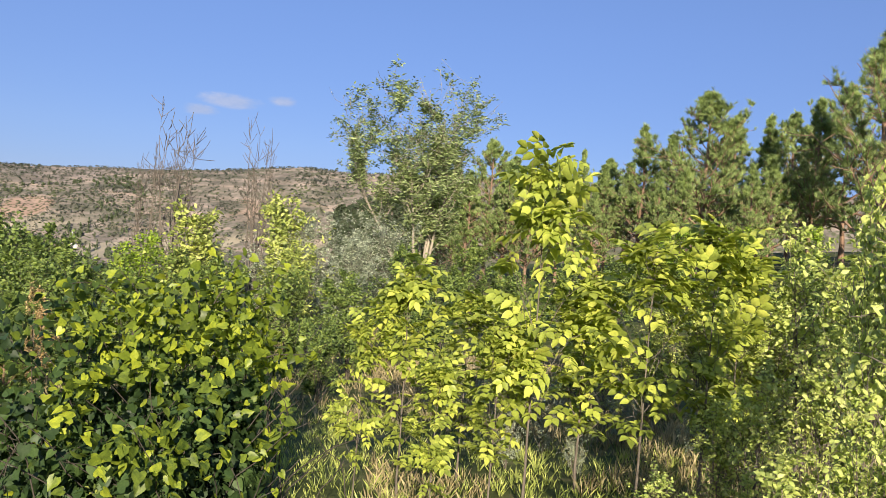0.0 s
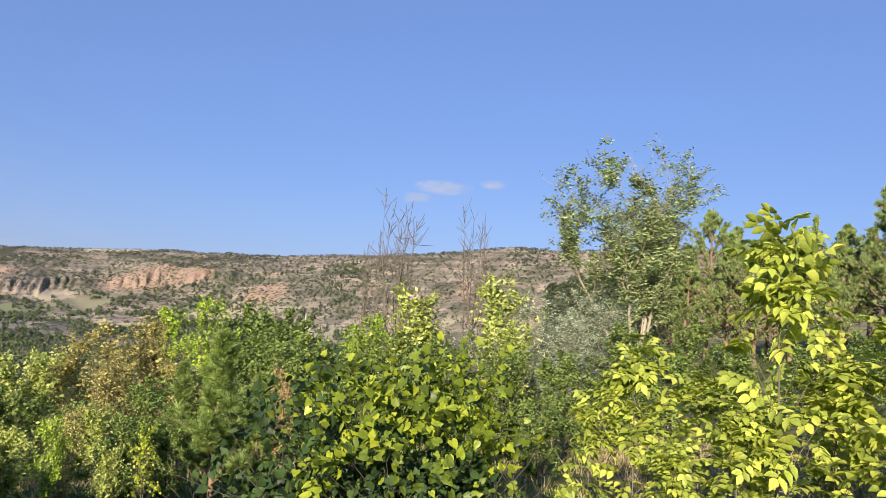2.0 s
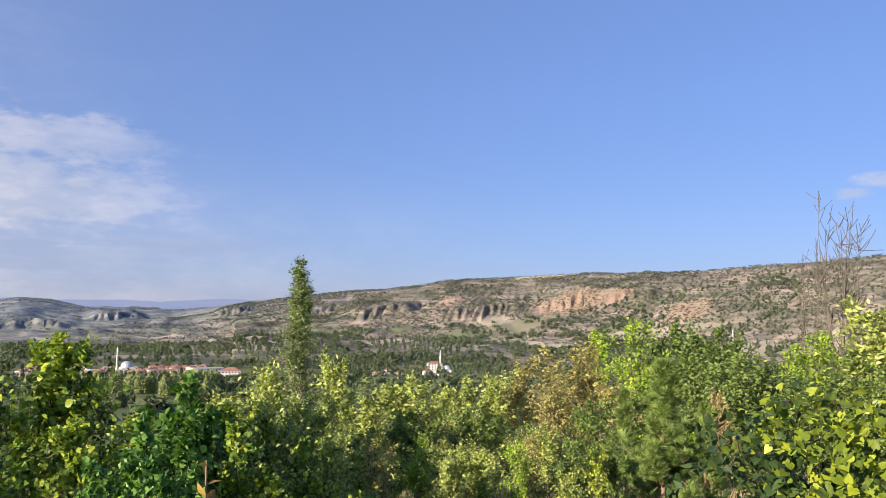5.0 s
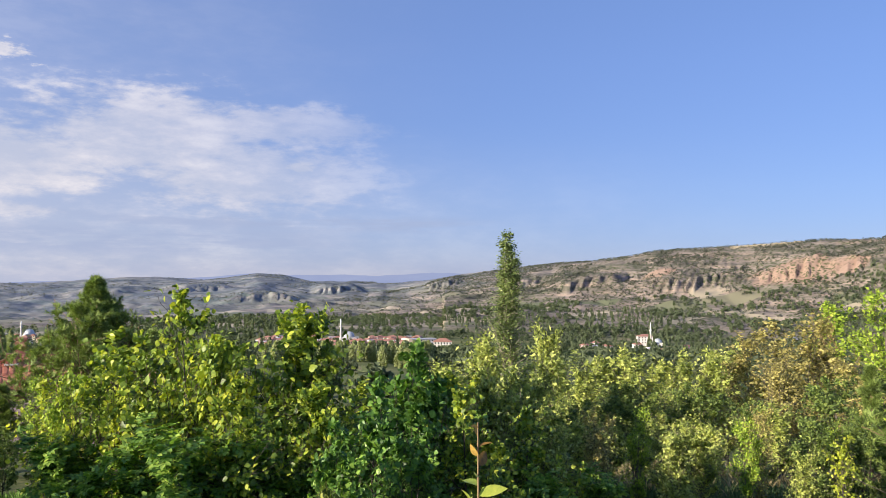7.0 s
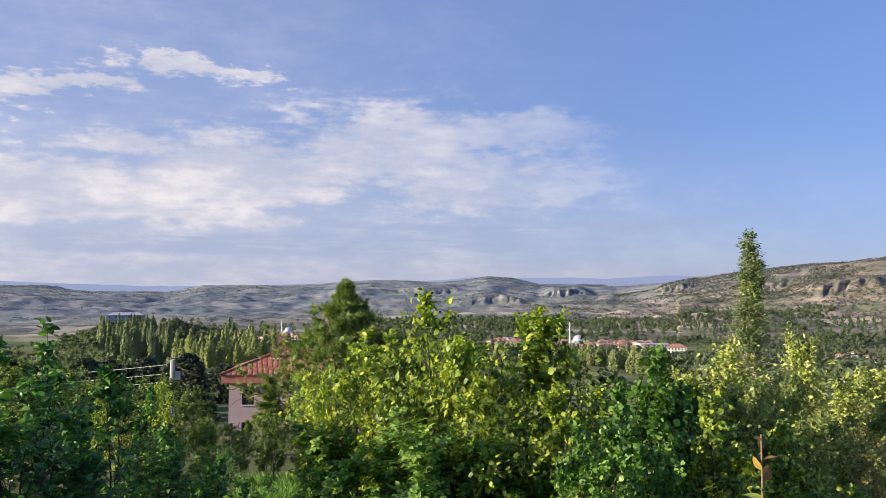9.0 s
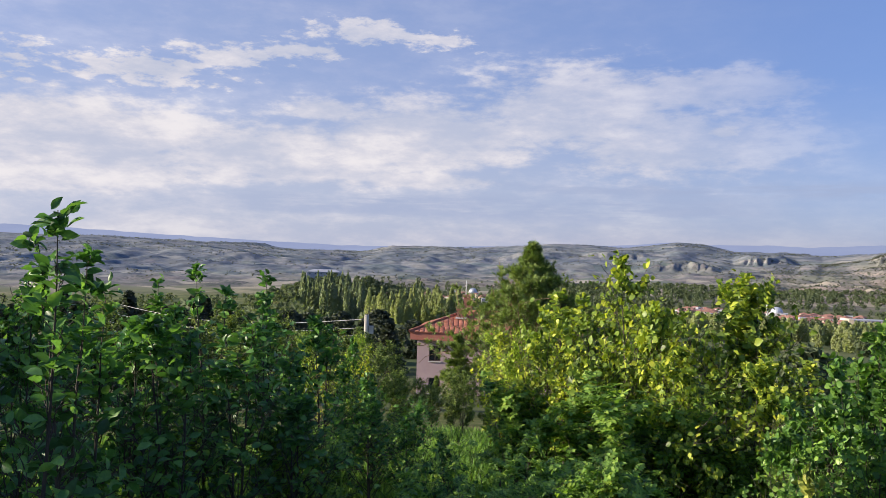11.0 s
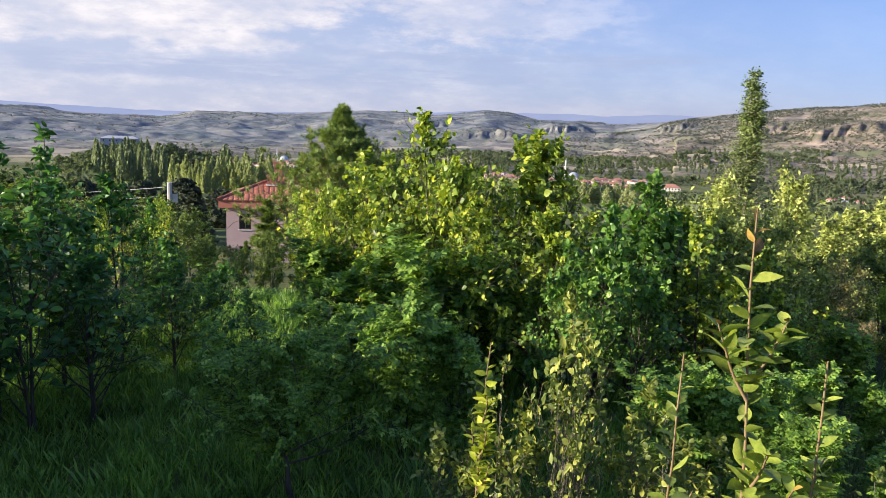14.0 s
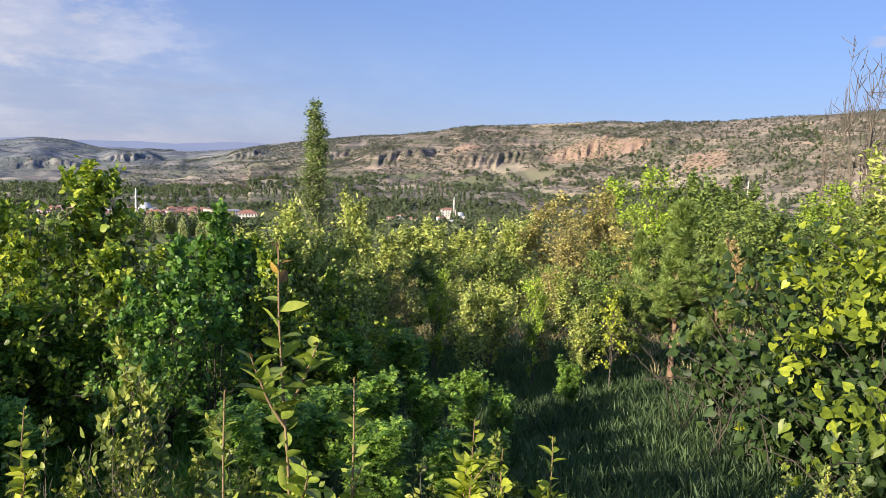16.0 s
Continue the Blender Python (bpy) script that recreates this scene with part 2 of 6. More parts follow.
LEAF = {
    "walnut": leaf_material("walnut_leaf", (0.24, 0.32, 0.04), (0.32, 0.38, 0.05), (0.48, 0.49, 0.085), 0.42),
    "vine": leaf_material("heart_leaf", (0.05, 0.11, 0.008), (0.155, 0.215, 0.01), (0.35, 0.385, 0.018), 0.42),
    # dark copy of the heart leaf, with shade put into its colour
    "vine_shaded": leaf_material("shaded_heart_leaf", (0.02, 0.055, 0.008), (0.034, 0.08, 0.01), (0.06, 0.11, 0.013), 0.5),
    "apple": leaf_material("apple_leaf", (0.2, 0.28, 0.06), (0.40, 0.47, 0.11), (0.6, 0.62, 0.18), 0.5),
    "shrub": leaf_material("shrub_leaf", (0.06, 0.12, 0.022), (0.135, 0.205, 0.038), (0.25, 0.31, 0.06), 0.55),
    "lime": leaf_material("lime_leaf", (0.13, 0.24, 0.02), (0.25, 0.37, 0.03), (0.40, 0.46, 0.05), 0.5),
    "silver": leaf_material("silver_leaf", (0.20, 0.25, 0.15), (0.32, 0.37, 0.24), (0.45, 0.48, 0.34), 0.6, 0.25, (1.1, 1.1, 0.8)),
    "willow": leaf_material("willow_leaf", (0.12, 0.18, 0.06), (0.23, 0.3, 0.11), (0.37, 0.42, 0.18), 0.5),
    "brown": leaf_material("turning_leaf", (0.19, 0.18, 0.055), (0.34, 0.31, 0.09), (0.48, 0.42, 0.15), 0.6),
    "rust": leaf_material("rusty_leaf", (0.27, 0.18, 0.08), (0.39, 0.28, 0.12), (0.46, 0.38, 0.16), 0.7),
    "olive": leaf_material("narrow_pale_leaf", (0.16, 0.235, 0.05), (0.34, 0.40, 0.085), (0.58, 0.58, 0.15), 0.5),
    "mulberry": leaf_material("mulberry_leaf", (0.055, 0.13, 0.02), (0.19, 0.285, 0.03), (0.52, 0.54, 0.045), 0.42, 0.33),
    "elder": leaf_material("elder_leaf", (0.075, 0.18, 0.026), (0.155, 0.29, 0.04), (0.31, 0.41, 0.055), 0.5, 0.38),
    # lighter grass copy, brightened in colour where the shade falls too deep
    "lifted_grass": leaf_material("lifted_grass_blade", (0.06, 0.14, 0.03), (0.14, 0.27, 0.05), (0.26, 0.4, 0.07), 0.5, 0.36),
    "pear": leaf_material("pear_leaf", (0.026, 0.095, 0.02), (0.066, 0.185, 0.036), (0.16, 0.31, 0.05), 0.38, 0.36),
    # darker copy of the mulberry leaf: shade put into its colour
    "shady": leaf_material("shaded_mulberry_leaf", (0.05, 0.135, 0.024), (0.11, 0.24, 0.038), (0.24, 0.37, 0.05), 0.38, 0.36),
    "needle": leaf_material("pine_needle", (0.10, 0.165, 0.05), (0.21, 0.29, 0.085), (0.35, 0.42, 0.135), 0.5, 0.2),
    "young_needle": leaf_material("young_pine_needle", (0.09, 0.15, 0.03), (0.17, 0.25, 0.05), (0.27, 0.34, 0.08), 0.5, 0.25),
    "sprig": leaf_material("sprig_leaf", (0.13, 0.21, 0.025), (0.24, 0.32, 0.04), (0.42, 0.45, 0.07), 0.4, 0.35),
    "tip": leaf_material("reddish_young_leaf", (0.30, 0.17, 0.04), (0.42, 0.25, 0.05), (0.55, 0.36, 0.08), 0.4, 0.35),
    "gold": leaf_material("yellowing_leaf", (0.2, 0.3, 0.025), (0.34, 0.4, 0.035), (0.5, 0.5, 0.05), 0.45, 0.4),
    "far_dark": leaf_material("distant_dark_leaf", (0.08, 0.10, 0.045), (0.08, 0.115, 0.05), (0.10, 0.135, 0.06), 0.8, 0.35, even=True),
    "far_pale": leaf_material("distant_pale_leaf", (0.24, 0.29, 0.12), (0.31, 0.35, 0.165), (0.38, 0.41, 0.2), 0.8, 0.45, even=True),
    "far_poplar": leaf_material("distant_poplar_leaf", (0.2, 0.25, 0.13), (0.22, 0.27, 0.15), (0.26, 0.3, 0.16), 0.8, 0.4, even=True),
    "near_dark": leaf_material("dark_belt_leaf", (0.04, 0.06, 0.03), (0.042, 0.066, 0.03), (0.06, 0.08, 0.035), 0.7, 0.3, even=True),
    # valley and hill scrub tones, lightened in the colour in place of haze
    "far_mid": leaf_material("distant_leaf", (0.14, 0.18, 0.075), (0.11, 0.15, 0.07), (0.13, 0.165, 0.075), 0.8, 0.4, even=True),
    "scrub": leaf_material("hazed_scrub_leaf", (0.11, 0.13, 0.085), (0.09, 0.11, 0.07), (0.115, 0.13, 0.085), 0.8, 0.25, even=True),
    "poplar": leaf_material("poplar_leaf", (0.09, 0.15, 0.045), (0.17, 0.24, 0.07), (0.29, 0.34, 0.12), 0.5),
    "plum": leaf_material("plum_leaf", (0.078, 0.136, 0.026), (0.16, 0.215, 0.035), (0.359, 0.359, 0.055), 0.45),
    # darker grass copy, with shade put into its colour
    "grass": leaf_material("dimmed_grass_blade", (0.045, 0.09, 0.03), (0.07, 0.13, 0.042), (0.11, 0.17, 0.055), 0.6, 0.35),
    "straw": leaf_material("dry_grass_blade", (0.22, 0.19, 0.09), (0.34, 0.29, 0.14), (0.46, 0.39, 0.20), 0.7, 0.3, (1.2, 1.1, 0.7)),
}
BARK = {
    "grey": bark_material("grey_bark", (0.07, 0.06, 0.045), (0.24, 0.20, 0.16)),
    "dark": bark_material("dark_bark", (0.03, 0.025, 0.02), (0.11, 0.09, 0.07)),
    "pale": bark_material("pale_bark", (0.22, 0.19, 0.14), (0.48, 0.42, 0.33)),
    "pine": bark_material("pine_bark", (0.14, 0.08, 0.05), (0.36, 0.24, 0.16)),
    "young": bark_material("young_bark", (0.16, 0.10, 0.05), (0.30, 0.22, 0.12)),
}


# ---- terrain ----
def lattice(seed):
    return np.random.RandomState(seed).rand(256, 256)


LATTICE = [lattice(s) for s in range(4)]


def value_noise(x, y, which=0):
    g = LATTICE[which]
    xi, yi = np.floor(x).astype(int), np.floor(y).astype(int)
    fx, fy = x - xi, y - yi
    fx, fy = fx * fx * (3 - 2 * fx), fy * fy * (3 - 2 * fy)
    a, b = g[xi & 255, yi & 255], g[(xi + 1) & 255, yi & 255]
    c, d = g[xi & 255, (yi + 1) & 255], g[(xi + 1) & 255, (yi + 1) & 255]
    return (a * (1 - fx) + b * fx) * (1 - fy) + (c * (1 - fx) + d * fx) * fy - 0.5


def fractal(x, y, octaves=4, which=0):
    total, amp = 0.0, 1.0
    for o in range(octaves):
        total = total + amp * value_noise(x * 2**o + 17.3 * o, y * 2**o + 5.1 * o, (which + o) % 4)
        amp *= 0.5
    return total


EYE = 3.2
# skyline of the near ridge: azimuth, distance, elevation in degrees
RIDGE = [(-180, 1500, 5.0), (-90, 1400, 5.4), (-55, 1500, 4.95), (-50, 1560, 4.75), (-46.5, 1600, 4.8), (-41.5, 1680, 4.1), (-37, 1750, 3.66), (-33.2, 1830, 3.4), (-29.3, 1900, 3.0), (-25.4, 1980, 2.84), (-19.9, 2080, 2.76),
         (-16.7, 2150, 2.54), (-11.4, 2250, 2.22), (-9.1, 2320, 1.75), (-6.9, 2360, 1.45), (-4.8, 2440, 1.36), (-1.95, 2520, 1.02), (0.8, 2600, 0.73), (2.9, 2680, 0.4), (5.4, 2800, -0.04), (8.2, 2950, -0.32), (10.5, 3050, -0.2), (13.7, 3150, -0.12),
         (15.6, 3300, 0.32), (17.5, 3350, 0.44), (19.2, 3330, 0.16), (21.2, 3250, -0.08), (23.5, 3250, 0.06), (26.2, 3250, 0.1), (29.5, 3300, -0.2), (32.8, 3300, -0.4), (35.2, 3300, -0.34), (38, 3250, -0.54), (40.6, 3200, -0.9),
         (45.6, 3100, -0.78), (49.2, 3000, -0.53), (55.6, 2900, -0.32), (58.5, 2850, -0.26), (90, 2800, 0.3), (180, 1500, 5.0)]
# and of the farthest mountains
FAR = [(-8, 0.1), (0, 0.45), (4.7, 0.56), (9.1, 0.28), (11.6, 0.38), (15.3, 0.28), (17.7, 0.40), (22, 0.05), (30, -0.22), (36, -0.42), (42, -0.44), (47.6, -0.27), (52.3, -0.09), (58.5, 0.18), (64, 0.4), (82, 0.3)]
NEAR_R = (0, 4, 8, 13, 20, 32, 45, 65)
NEAR_AZ = (-180, -95, -80, -60, -45, -28, 0, 60, 100, 180)
NEAR_Z = np.array([(1.0, 1.0, 1.0, 1.1, 1.5, 2.5, 4, 6), (1.0, 1.0, 1.0, 1.1, 1.5, 2.5, 4, 6), (1.0, 1.0, 0.95, 0.9, 1.2, 2.0, 3.2, 4.5),
                   (1.0, 1.0, 0.8, 0.5, 0.3, 0.6, 1.2, 1.2), (1.0, 0.95, 0.7, 0.3, -0.2, -0.8, -1.5, -3), (1.0, 0.95, 0.6, 0.0, -1.2, -3.5, -5.5, -8),
                   (1.0, 0.95, 0.55, -0.1, -1.5, -4.0, -6.4, -9.6), (1.0, 0.95, 0.6, 0.1, -1.0, -3.4, -6.0, -9.4), (1.0, 1.0, 0.9, 0.8, 0.5, 0, -1, -3), (1.0, 1.0, 1.0, 1.1, 1.5, 2.5, 4, 6)])


# edges of washed-out clay: bearing, half width, elevation, height and the spacing of their gullies
SCARPS = [(-7.0, 3.4, -0.35, 18, 1.15), (-14.2, 3.4, -0.55, 16, 0.7), (-20.6, 2.8, 0.3, 15, 0.9), (-25.0, 1.8, 0.75, 14, 0.8), (-2.0, 1.8, -0.6, 13, 0.7), (3.9, 1.4, -0.5, 13, 0.6),
          (11.8, 1.8, -0.95, 16, 0.7), (17.0, 2.6, -1.7, 18, 0.7), (21.5, 2.2, -0.9, 16, 0.7), (28.2, 1.8, -1.2, 15, 0.7)]
SCARP_R = []


def eroded_edges(az, r):
    """Scarps whose front is cut into ribs and gullies, and which run out gently behind."""
    total = 0.0
    for (a0, half, _, tall, gap), r0 in zip(SCARPS, SCARP_R):
        side = np.clip(1.25 - ((az - a0) / half) ** 2, 0, 1)
        warp = az + 0.8 * value_noise(az * 0.9 + a0, r / 110, 1) + 0.5 * value_noise(az * 3.1, r / 60, 2) + (r - r0) * 0.006
        saw = np.abs((warp / gap) % 1 - 0.5) * 2 + 0.45 * np.abs((warp / gap * 2.7 + 0.3) % 1 - 0.5) * 2 + 1.1 * value_noise(az * 1.3, 0 * az + a0, 3)
        front = r - (r0 + 50 * (saw - 0.7) + 60 * value_noise(az * 0.5, 0 * az + 3.3, 2))
        total = total + side * tall * np.minimum(np.clip(front / 48, 0, 1), np.clip(1 - (front - 48) / 300, 0, 1))
    return total


def terrain(az, r, scarps=True):
    """Height of the ground at az degrees (arrays) and r metres."""
    az, r = np.asarray(az, float), np.asarray(r, float)
    az, r = np.broadcast_arrays((az + 180) % 360 - 180, r)
    columns = np.array([np.interp(az, NEAR_AZ, NEAR_Z[:, k]) for k in range(len(NEAR_R))])
    k = np.clip(np.searchsorted(NEAR_R, r, side="right") - 1, 0, len(NEAR_R) - 2)
    lo, hi = np.take_along_axis(columns, k[None], 0)[0], np.take_along_axis(columns, k[None] + 1, 0)[0]
    base = np.array(NEAR_R, float)
    f = np.clip((r - base[k]) / (base[k + 1] - base[k]), 0, 1)
    near = lo + (hi - lo) * f
    ra, rr, re = np.array(RIDGE).T
    dist, elev = np.interp(az, ra, rr), np.interp(az, ra, re)
    top = EYE + dist * np.tan(np.radians(elev))
    peak = np.where(np.abs(az) > 80, 140.0, -70.0)
    edge = near if np.ndim(near) == 0 else columns[-1]
    rise = np.clip((az + 75) / 40, 0, 1)
    z = np.where(r < 65, near, 0.0)
    stops = [65 + 0 * r, 150 + 0 * r, 420 + 0 * r, 850 + 0 * r, 1150 + 0 * r, 1150 + (dist - 1150) * 0.35, dist, dist * 1.18, 4700 + 0 * r, 4900 + 0 * r]
    foot = np.where(az > 4, -80.0, -60.0)
    levels = [edge, edge * 0.4 - 14 * rise + 2, edge * 0.2 - 42 * rise, -72 * rise, -78 * rise, foot * rise + 0.18 * top * (1 - rise), top, top * 0.55 - 45, peak, peak - 60]
    for a, b, za, zb in zip(stops, stops[1:], levels, levels[1:]):
        f = np.clip((r - a) / np.maximum(b - a, 1), 0, 1)
        s = f * f * (3 - 2 * f)
        z = np.where((r >= a) & (r >= 65), za + (zb - za) * (0.5 * f + 0.5 * s), z)
    x, y = -np.sin(np.radians(az)) * r, np.cos(np.radians(az)) * r
    slope = np.clip((r - 1150) / np.maximum(dist - 1150, 1), 0, 1) * np.clip((dist * 1.15 - r) / (dist * 0.15), 0, 1)
    # hummocks and furrows on the flanks
    belly = slope * (1 - slope) * 4
    furrow = np.abs(fractal(x / 130 + fractal(x / 400, y / 400, 2, 2), y / 130, 3, 2))
    z = z + belly * ((26 - 16 * (az > 4)) * fractal(x / 300, y / 300, 3, 3) + 15 * np.minimum(furrow, 0.4) + 7 * fractal(x / 60, y / 60, 3, 1) + 5 * fractal(x / 27, y / 27, 2, 0))
    z = z + np.clip((r - 1900) / 700, 0, 1) * (az > 2) * belly * (20 * np.minimum(np.abs(fractal(x / 300, y / 300, 3, 1)) * 2, 0.7) + 9 * fractal(x / 110, y / 110, 3, 0) - 7)
    # wooded rise above the valley floor
    z = z + 24 * np.exp(-((az - 41.5) / 4.0) ** 2 - ((r - 990) / 120) ** 2)
    if scarps:
        z = z + eroded_edges(az, r)
    z = z + np.clip(1 - r / 60, 0, 1) * 0.22 * fractal(x / 2.3, y / 2.3, 4, 0) + np.clip((r - 60) / 60, 0, 1) * np.clip((1150 - r) / 300, 0, 1) * 4 * fractal(x / 60, y / 60, 3, 0)
    return z


for a0, _, elevation, _, _ in SCARPS:
    out_there = np.linspace(1200, 3200, 500)
    seen = np.degrees(np.arctan2(terrain(np.full(500, a0), out_there, False) - EYE, out_there))
    SCARP_R.append(float(out_there[int(np.argmax(seen > elevation))]))


def ground_z(az, r):
    return float(terrain(np.array([az]), np.array([r]))[0])


def mesh_object(name, verts, faces, mat, parent=None, label="", smooth=False):
    """One mesh object from arrays of vertices and of equal-sided faces."""
    verts, faces = np.asarray(verts, np.float32), np.asarray(faces, np.int32)
    me = bpy.data.meshes.new(name)
    me.vertices.add(len(verts))
    me.vertices.foreach_set("co", verts.ravel())
    k = faces.shape[1]
    me.loops.add(faces.size)
    me.loops.foreach_set("vertex_index", faces.ravel())
    me.polygons.add(len(faces))
    me.polygons.foreach_set("loop_start", np.arange(0, faces.size, k, dtype=np.int32))
    me.update(calc_edges=True)
    if smooth:
        me.polygons.foreach_set("use_smooth", np.ones(len(faces), bool))
    me.materials.append(mat)
    ob = new(name, me)
    if parent:
        ob.parent = parent
    if label:
        ob["label"] = label
    return ob


def part(name, bm, mat, parent, label=""):
    me = bpy.data.meshes.new(name)
    bm.to_mesh(me)
    bm.free()
    me.materials.append(mat)
    ob = new(name, me)
    ob.parent = parent
    if label:
        ob["label"] = label
    return ob


def soil_material():
    """Dry grass and earth near by, meadow and scrub in the valley, bare tan and red slopes on the ridge, haze blue
    painted over the far hills.
    """
    m, n, link, bsdf, out = material("hillside")
    co, sep, geo = n.new("ShaderNodeTexCoord"), n.new("ShaderNodeSeparateXYZ"), n.new("ShaderNodeNewGeometry")
    link(co.outputs["Object"], sep.inputs[0])

    def mixc(fac, a, b):
        x = n.new("ShaderNodeMix"); x.data_type = "RGBA"
        link(fac, x.inputs["Factor"]); link(a, x.inputs[6]); link(b, x.inputs[7])
        return x.outputs[2]

    def step(value, lo, hi):
        r = n.new("ShaderNodeMapRange"); r.interpolation_type = "SMOOTHSTEP"
        link(value, r.inputs["Value"]); r.inputs["From Min"].default_value, r.inputs["From Max"].default_value = lo, hi
        return r.outputs[0]

    leng = n.new("ShaderNodeVectorMath"); leng.operation = "LENGTH"
    link(co.outputs["Object"], leng.inputs[0])
    dist = leng.outputs["Value"]
    close = ramp(n, link, texture(n, link, 2.2, 8.0, 0.7), ((0.3, (0.045, 0.06, 0.02)), (0.5, (0.10, 0.12, 0.04)), (0.72, (0.23, 0.20, 0.10))))
    meadow = ramp(n, link, texture(n, link, 0.02, 8.0, 0.65), ((0.35, (0.06, 0.09, 0.035)), (0.55, (0.14, 0.16, 0.06)), (0.7, (0.32, 0.28, 0.15))))
    tan = ramp(n, link, texture(n, link, 0.012, 9.0, 0.72), ((0.36, (0.145, 0.128, 0.108)), (0.46, (0.205, 0.178, 0.15)), (0.54, (0.275, 0.232, 0.198)), (0.66, (0.37, 0.305, 0.26))))
    # worn terraces along the contours
    terrace = ramp(n, link, texture(n, link, 0.02, 6.0, 0.65, stretch=(0.25, 0.25, 5)), ((0.4, (0.62, 0.68, 0.64)), (0.52, (1.0, 1.0, 1.0)), (0.62, (1.35, 1.26, 1.18))))
    worn = n.new("ShaderNodeMix"); worn.data_type, worn.blend_type = "RGBA", "MULTIPLY"; worn.inputs["Factor"].default_value = 1.0
    link(tan, worn.inputs[6]); link(terrace, worn.inputs[7])
    tan = worn.outputs[2]
    red = ramp(n, link, texture(n, link, 0.02, 6.0), ((0.3, (0.28, 0.19, 0.145)), (0.7, (0.42, 0.305, 0.235))))
    bare = step(texture(n, link, 0.005, 5.0, 0.6), 0.64, 0.74)
    # three red scars of bare clay
    for spot, size in CLAY_SCARS:
        away = n.new("ShaderNodeVectorMath"); away.operation = "DISTANCE"
        link(co.outputs["Object"], away.inputs[0]); away.inputs[1].default_value = spot
        rough_edge = n.new("ShaderNodeMath"); rough_edge.operation = "MULTIPLY_ADD"
        link(texture(n, link, 0.012, 5.0), rough_edge.inputs[0]); rough_edge.inputs[1].default_value = size * 1.6
        link(away.outputs["Value"], rough_edge.inputs[2])
        scar = step(rough_edge.outputs[0], size * 1.95, size * 1.6)
        top = n.new("ShaderNodeMath"); top.operation = "MAXIMUM"
        link(bare, top.inputs[0]); link(scar, top.inputs[1])
        bare = top.outputs[0]
    hill = mixc(bare, tan, red)
    # stubble field on the hilltop
    wheat = ramp(n, link, texture(n, link, 0.03, 4.0), ((0.3, (0.50, 0.40, 0.26)), (0.7, (0.60, 0.49, 0.33))))
    for spot, size in STUBBLE:
        away = n.new("ShaderNodeVectorMath"); away.operation = "DISTANCE"
        link(co.outputs["Object"], away.inputs[0]); away.inputs[1].default_value = spot
        hill = mixc(step(away.outputs["Value"], size, size * 0.8), hill, wheat)
    vor = n.new("ShaderNodeTexVoronoi"); vor.inputs["Scale"].default_value = 0.12
    link(co.outputs["Object"], vor.inputs["Vector"])
    dots = n.new("ShaderNodeMath"); dots.operation = "MULTIPLY"
    dense = step(texture(n, link, 0.009, 7.0, 0.7), 0.42, 0.56)
    near_dot = n.new("ShaderNodeMapRange"); link(vor.outputs["Distance"], near_dot.inputs["Value"])
    near_dot.inputs["From Min"].default_value, near_dot.inputs["From Max"].default_value = 0.55, 0.25
    link(dense, dots.inputs[0]); link(near_dot.outputs[0], dots.inputs[1])
    scrub = ramp(n, link, texture(n, link, 0.05, 3.0), ((0.3, (0.045, 0.06, 0.03)), (0.7, (0.10, 0.12, 0.05))))
    hill = mixc(dots.outputs[0], hill, scrub)
    # fields on the plain and the low slopes: straw, fallow and green plots
    plots = n.new("ShaderNodeTexVoronoi"); plots.inputs["Scale"].default_value = 0.013
    bend = n.new("ShaderNodeMapping"); bend.inputs["Scale"].default_value = (0.62, 1.25, 0.0); bend.inputs["Rotation"].default_value = (0, 0, 0.12)
    link(co.outputs["Object"], bend.inputs[0]); link(bend.outputs[0], plots.inputs["Vector"])
    tone = n.new("ShaderNodeSeparateColor"); link(plots.outputs["Color"], tone.inputs[0])
    strips = step(tone.outputs[0], 0.56, 0.6)
    straw = ramp(n, link, tone.outputs[1], ((0.0, (0.15, 0.17, 0.10)), (0.3, (0.22, 0.21, 0.14)), (0.6, (0.34, 0.30, 0.22)), (1.0, (0.48, 0.41, 0.31))))
    # haze painted into the base colour: bluish grey, growing with distance and leftwards
    haze_blue = ramp(n, link, texture(n, link, 0.006, 9.0, 0.7), ((0.38, (0.105, 0.15, 0.205)), (0.5, (0.165, 0.21, 0.275)), (0.62, (0.29, 0.315, 0.335))))
    haze_grain = n.new("ShaderNodeMix"); haze_grain.data_type, haze_grain.blend_type = "RGBA", "MULTIPLY"; haze_grain.inputs["Factor"].default_value = 1.0
    link(haze_blue, haze_grain.inputs[6])
    link(ramp(n, link, texture(n, link, 0.035, 6.0, 0.7), ((0.4, (0.62, 0.66, 0.66)), (0.6, (1.2, 1.15, 1.1)))), haze_grain.inputs[7])
    haze_blue = haze_grain.outputs[2]
    haze_share = n.new("ShaderNodeMath"); haze_share.operation = "MULTIPLY"; haze_share.inputs[1].default_value = 0.7
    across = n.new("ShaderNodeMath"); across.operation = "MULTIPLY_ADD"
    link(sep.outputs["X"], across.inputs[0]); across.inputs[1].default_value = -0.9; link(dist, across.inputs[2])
    link(step(across.outputs[0], 1750.0, 3300.0), haze_share.inputs[0])
    low = step(sep.outputs["Z"], 5.0, -25.0)
    fields = n.new("ShaderNodeMath"); fields.operation = "MULTIPLY"
    link(strips, fields.inputs[0]); link(low, fields.inputs[1])
    hill = mixc(fields.outputs[0], hill, straw)
    hill = mixc(haze_share.outputs[0], hill, haze_blue)
    c = mixc(step(dist, 60.0, 110.0), close, meadow)
    c = mixc(step(dist, 1000.0, 1350.0), c, hill)
    link(c, bsdf.inputs["Base Color"])
    bsdf.inputs["Roughness"].default_value = 0.95
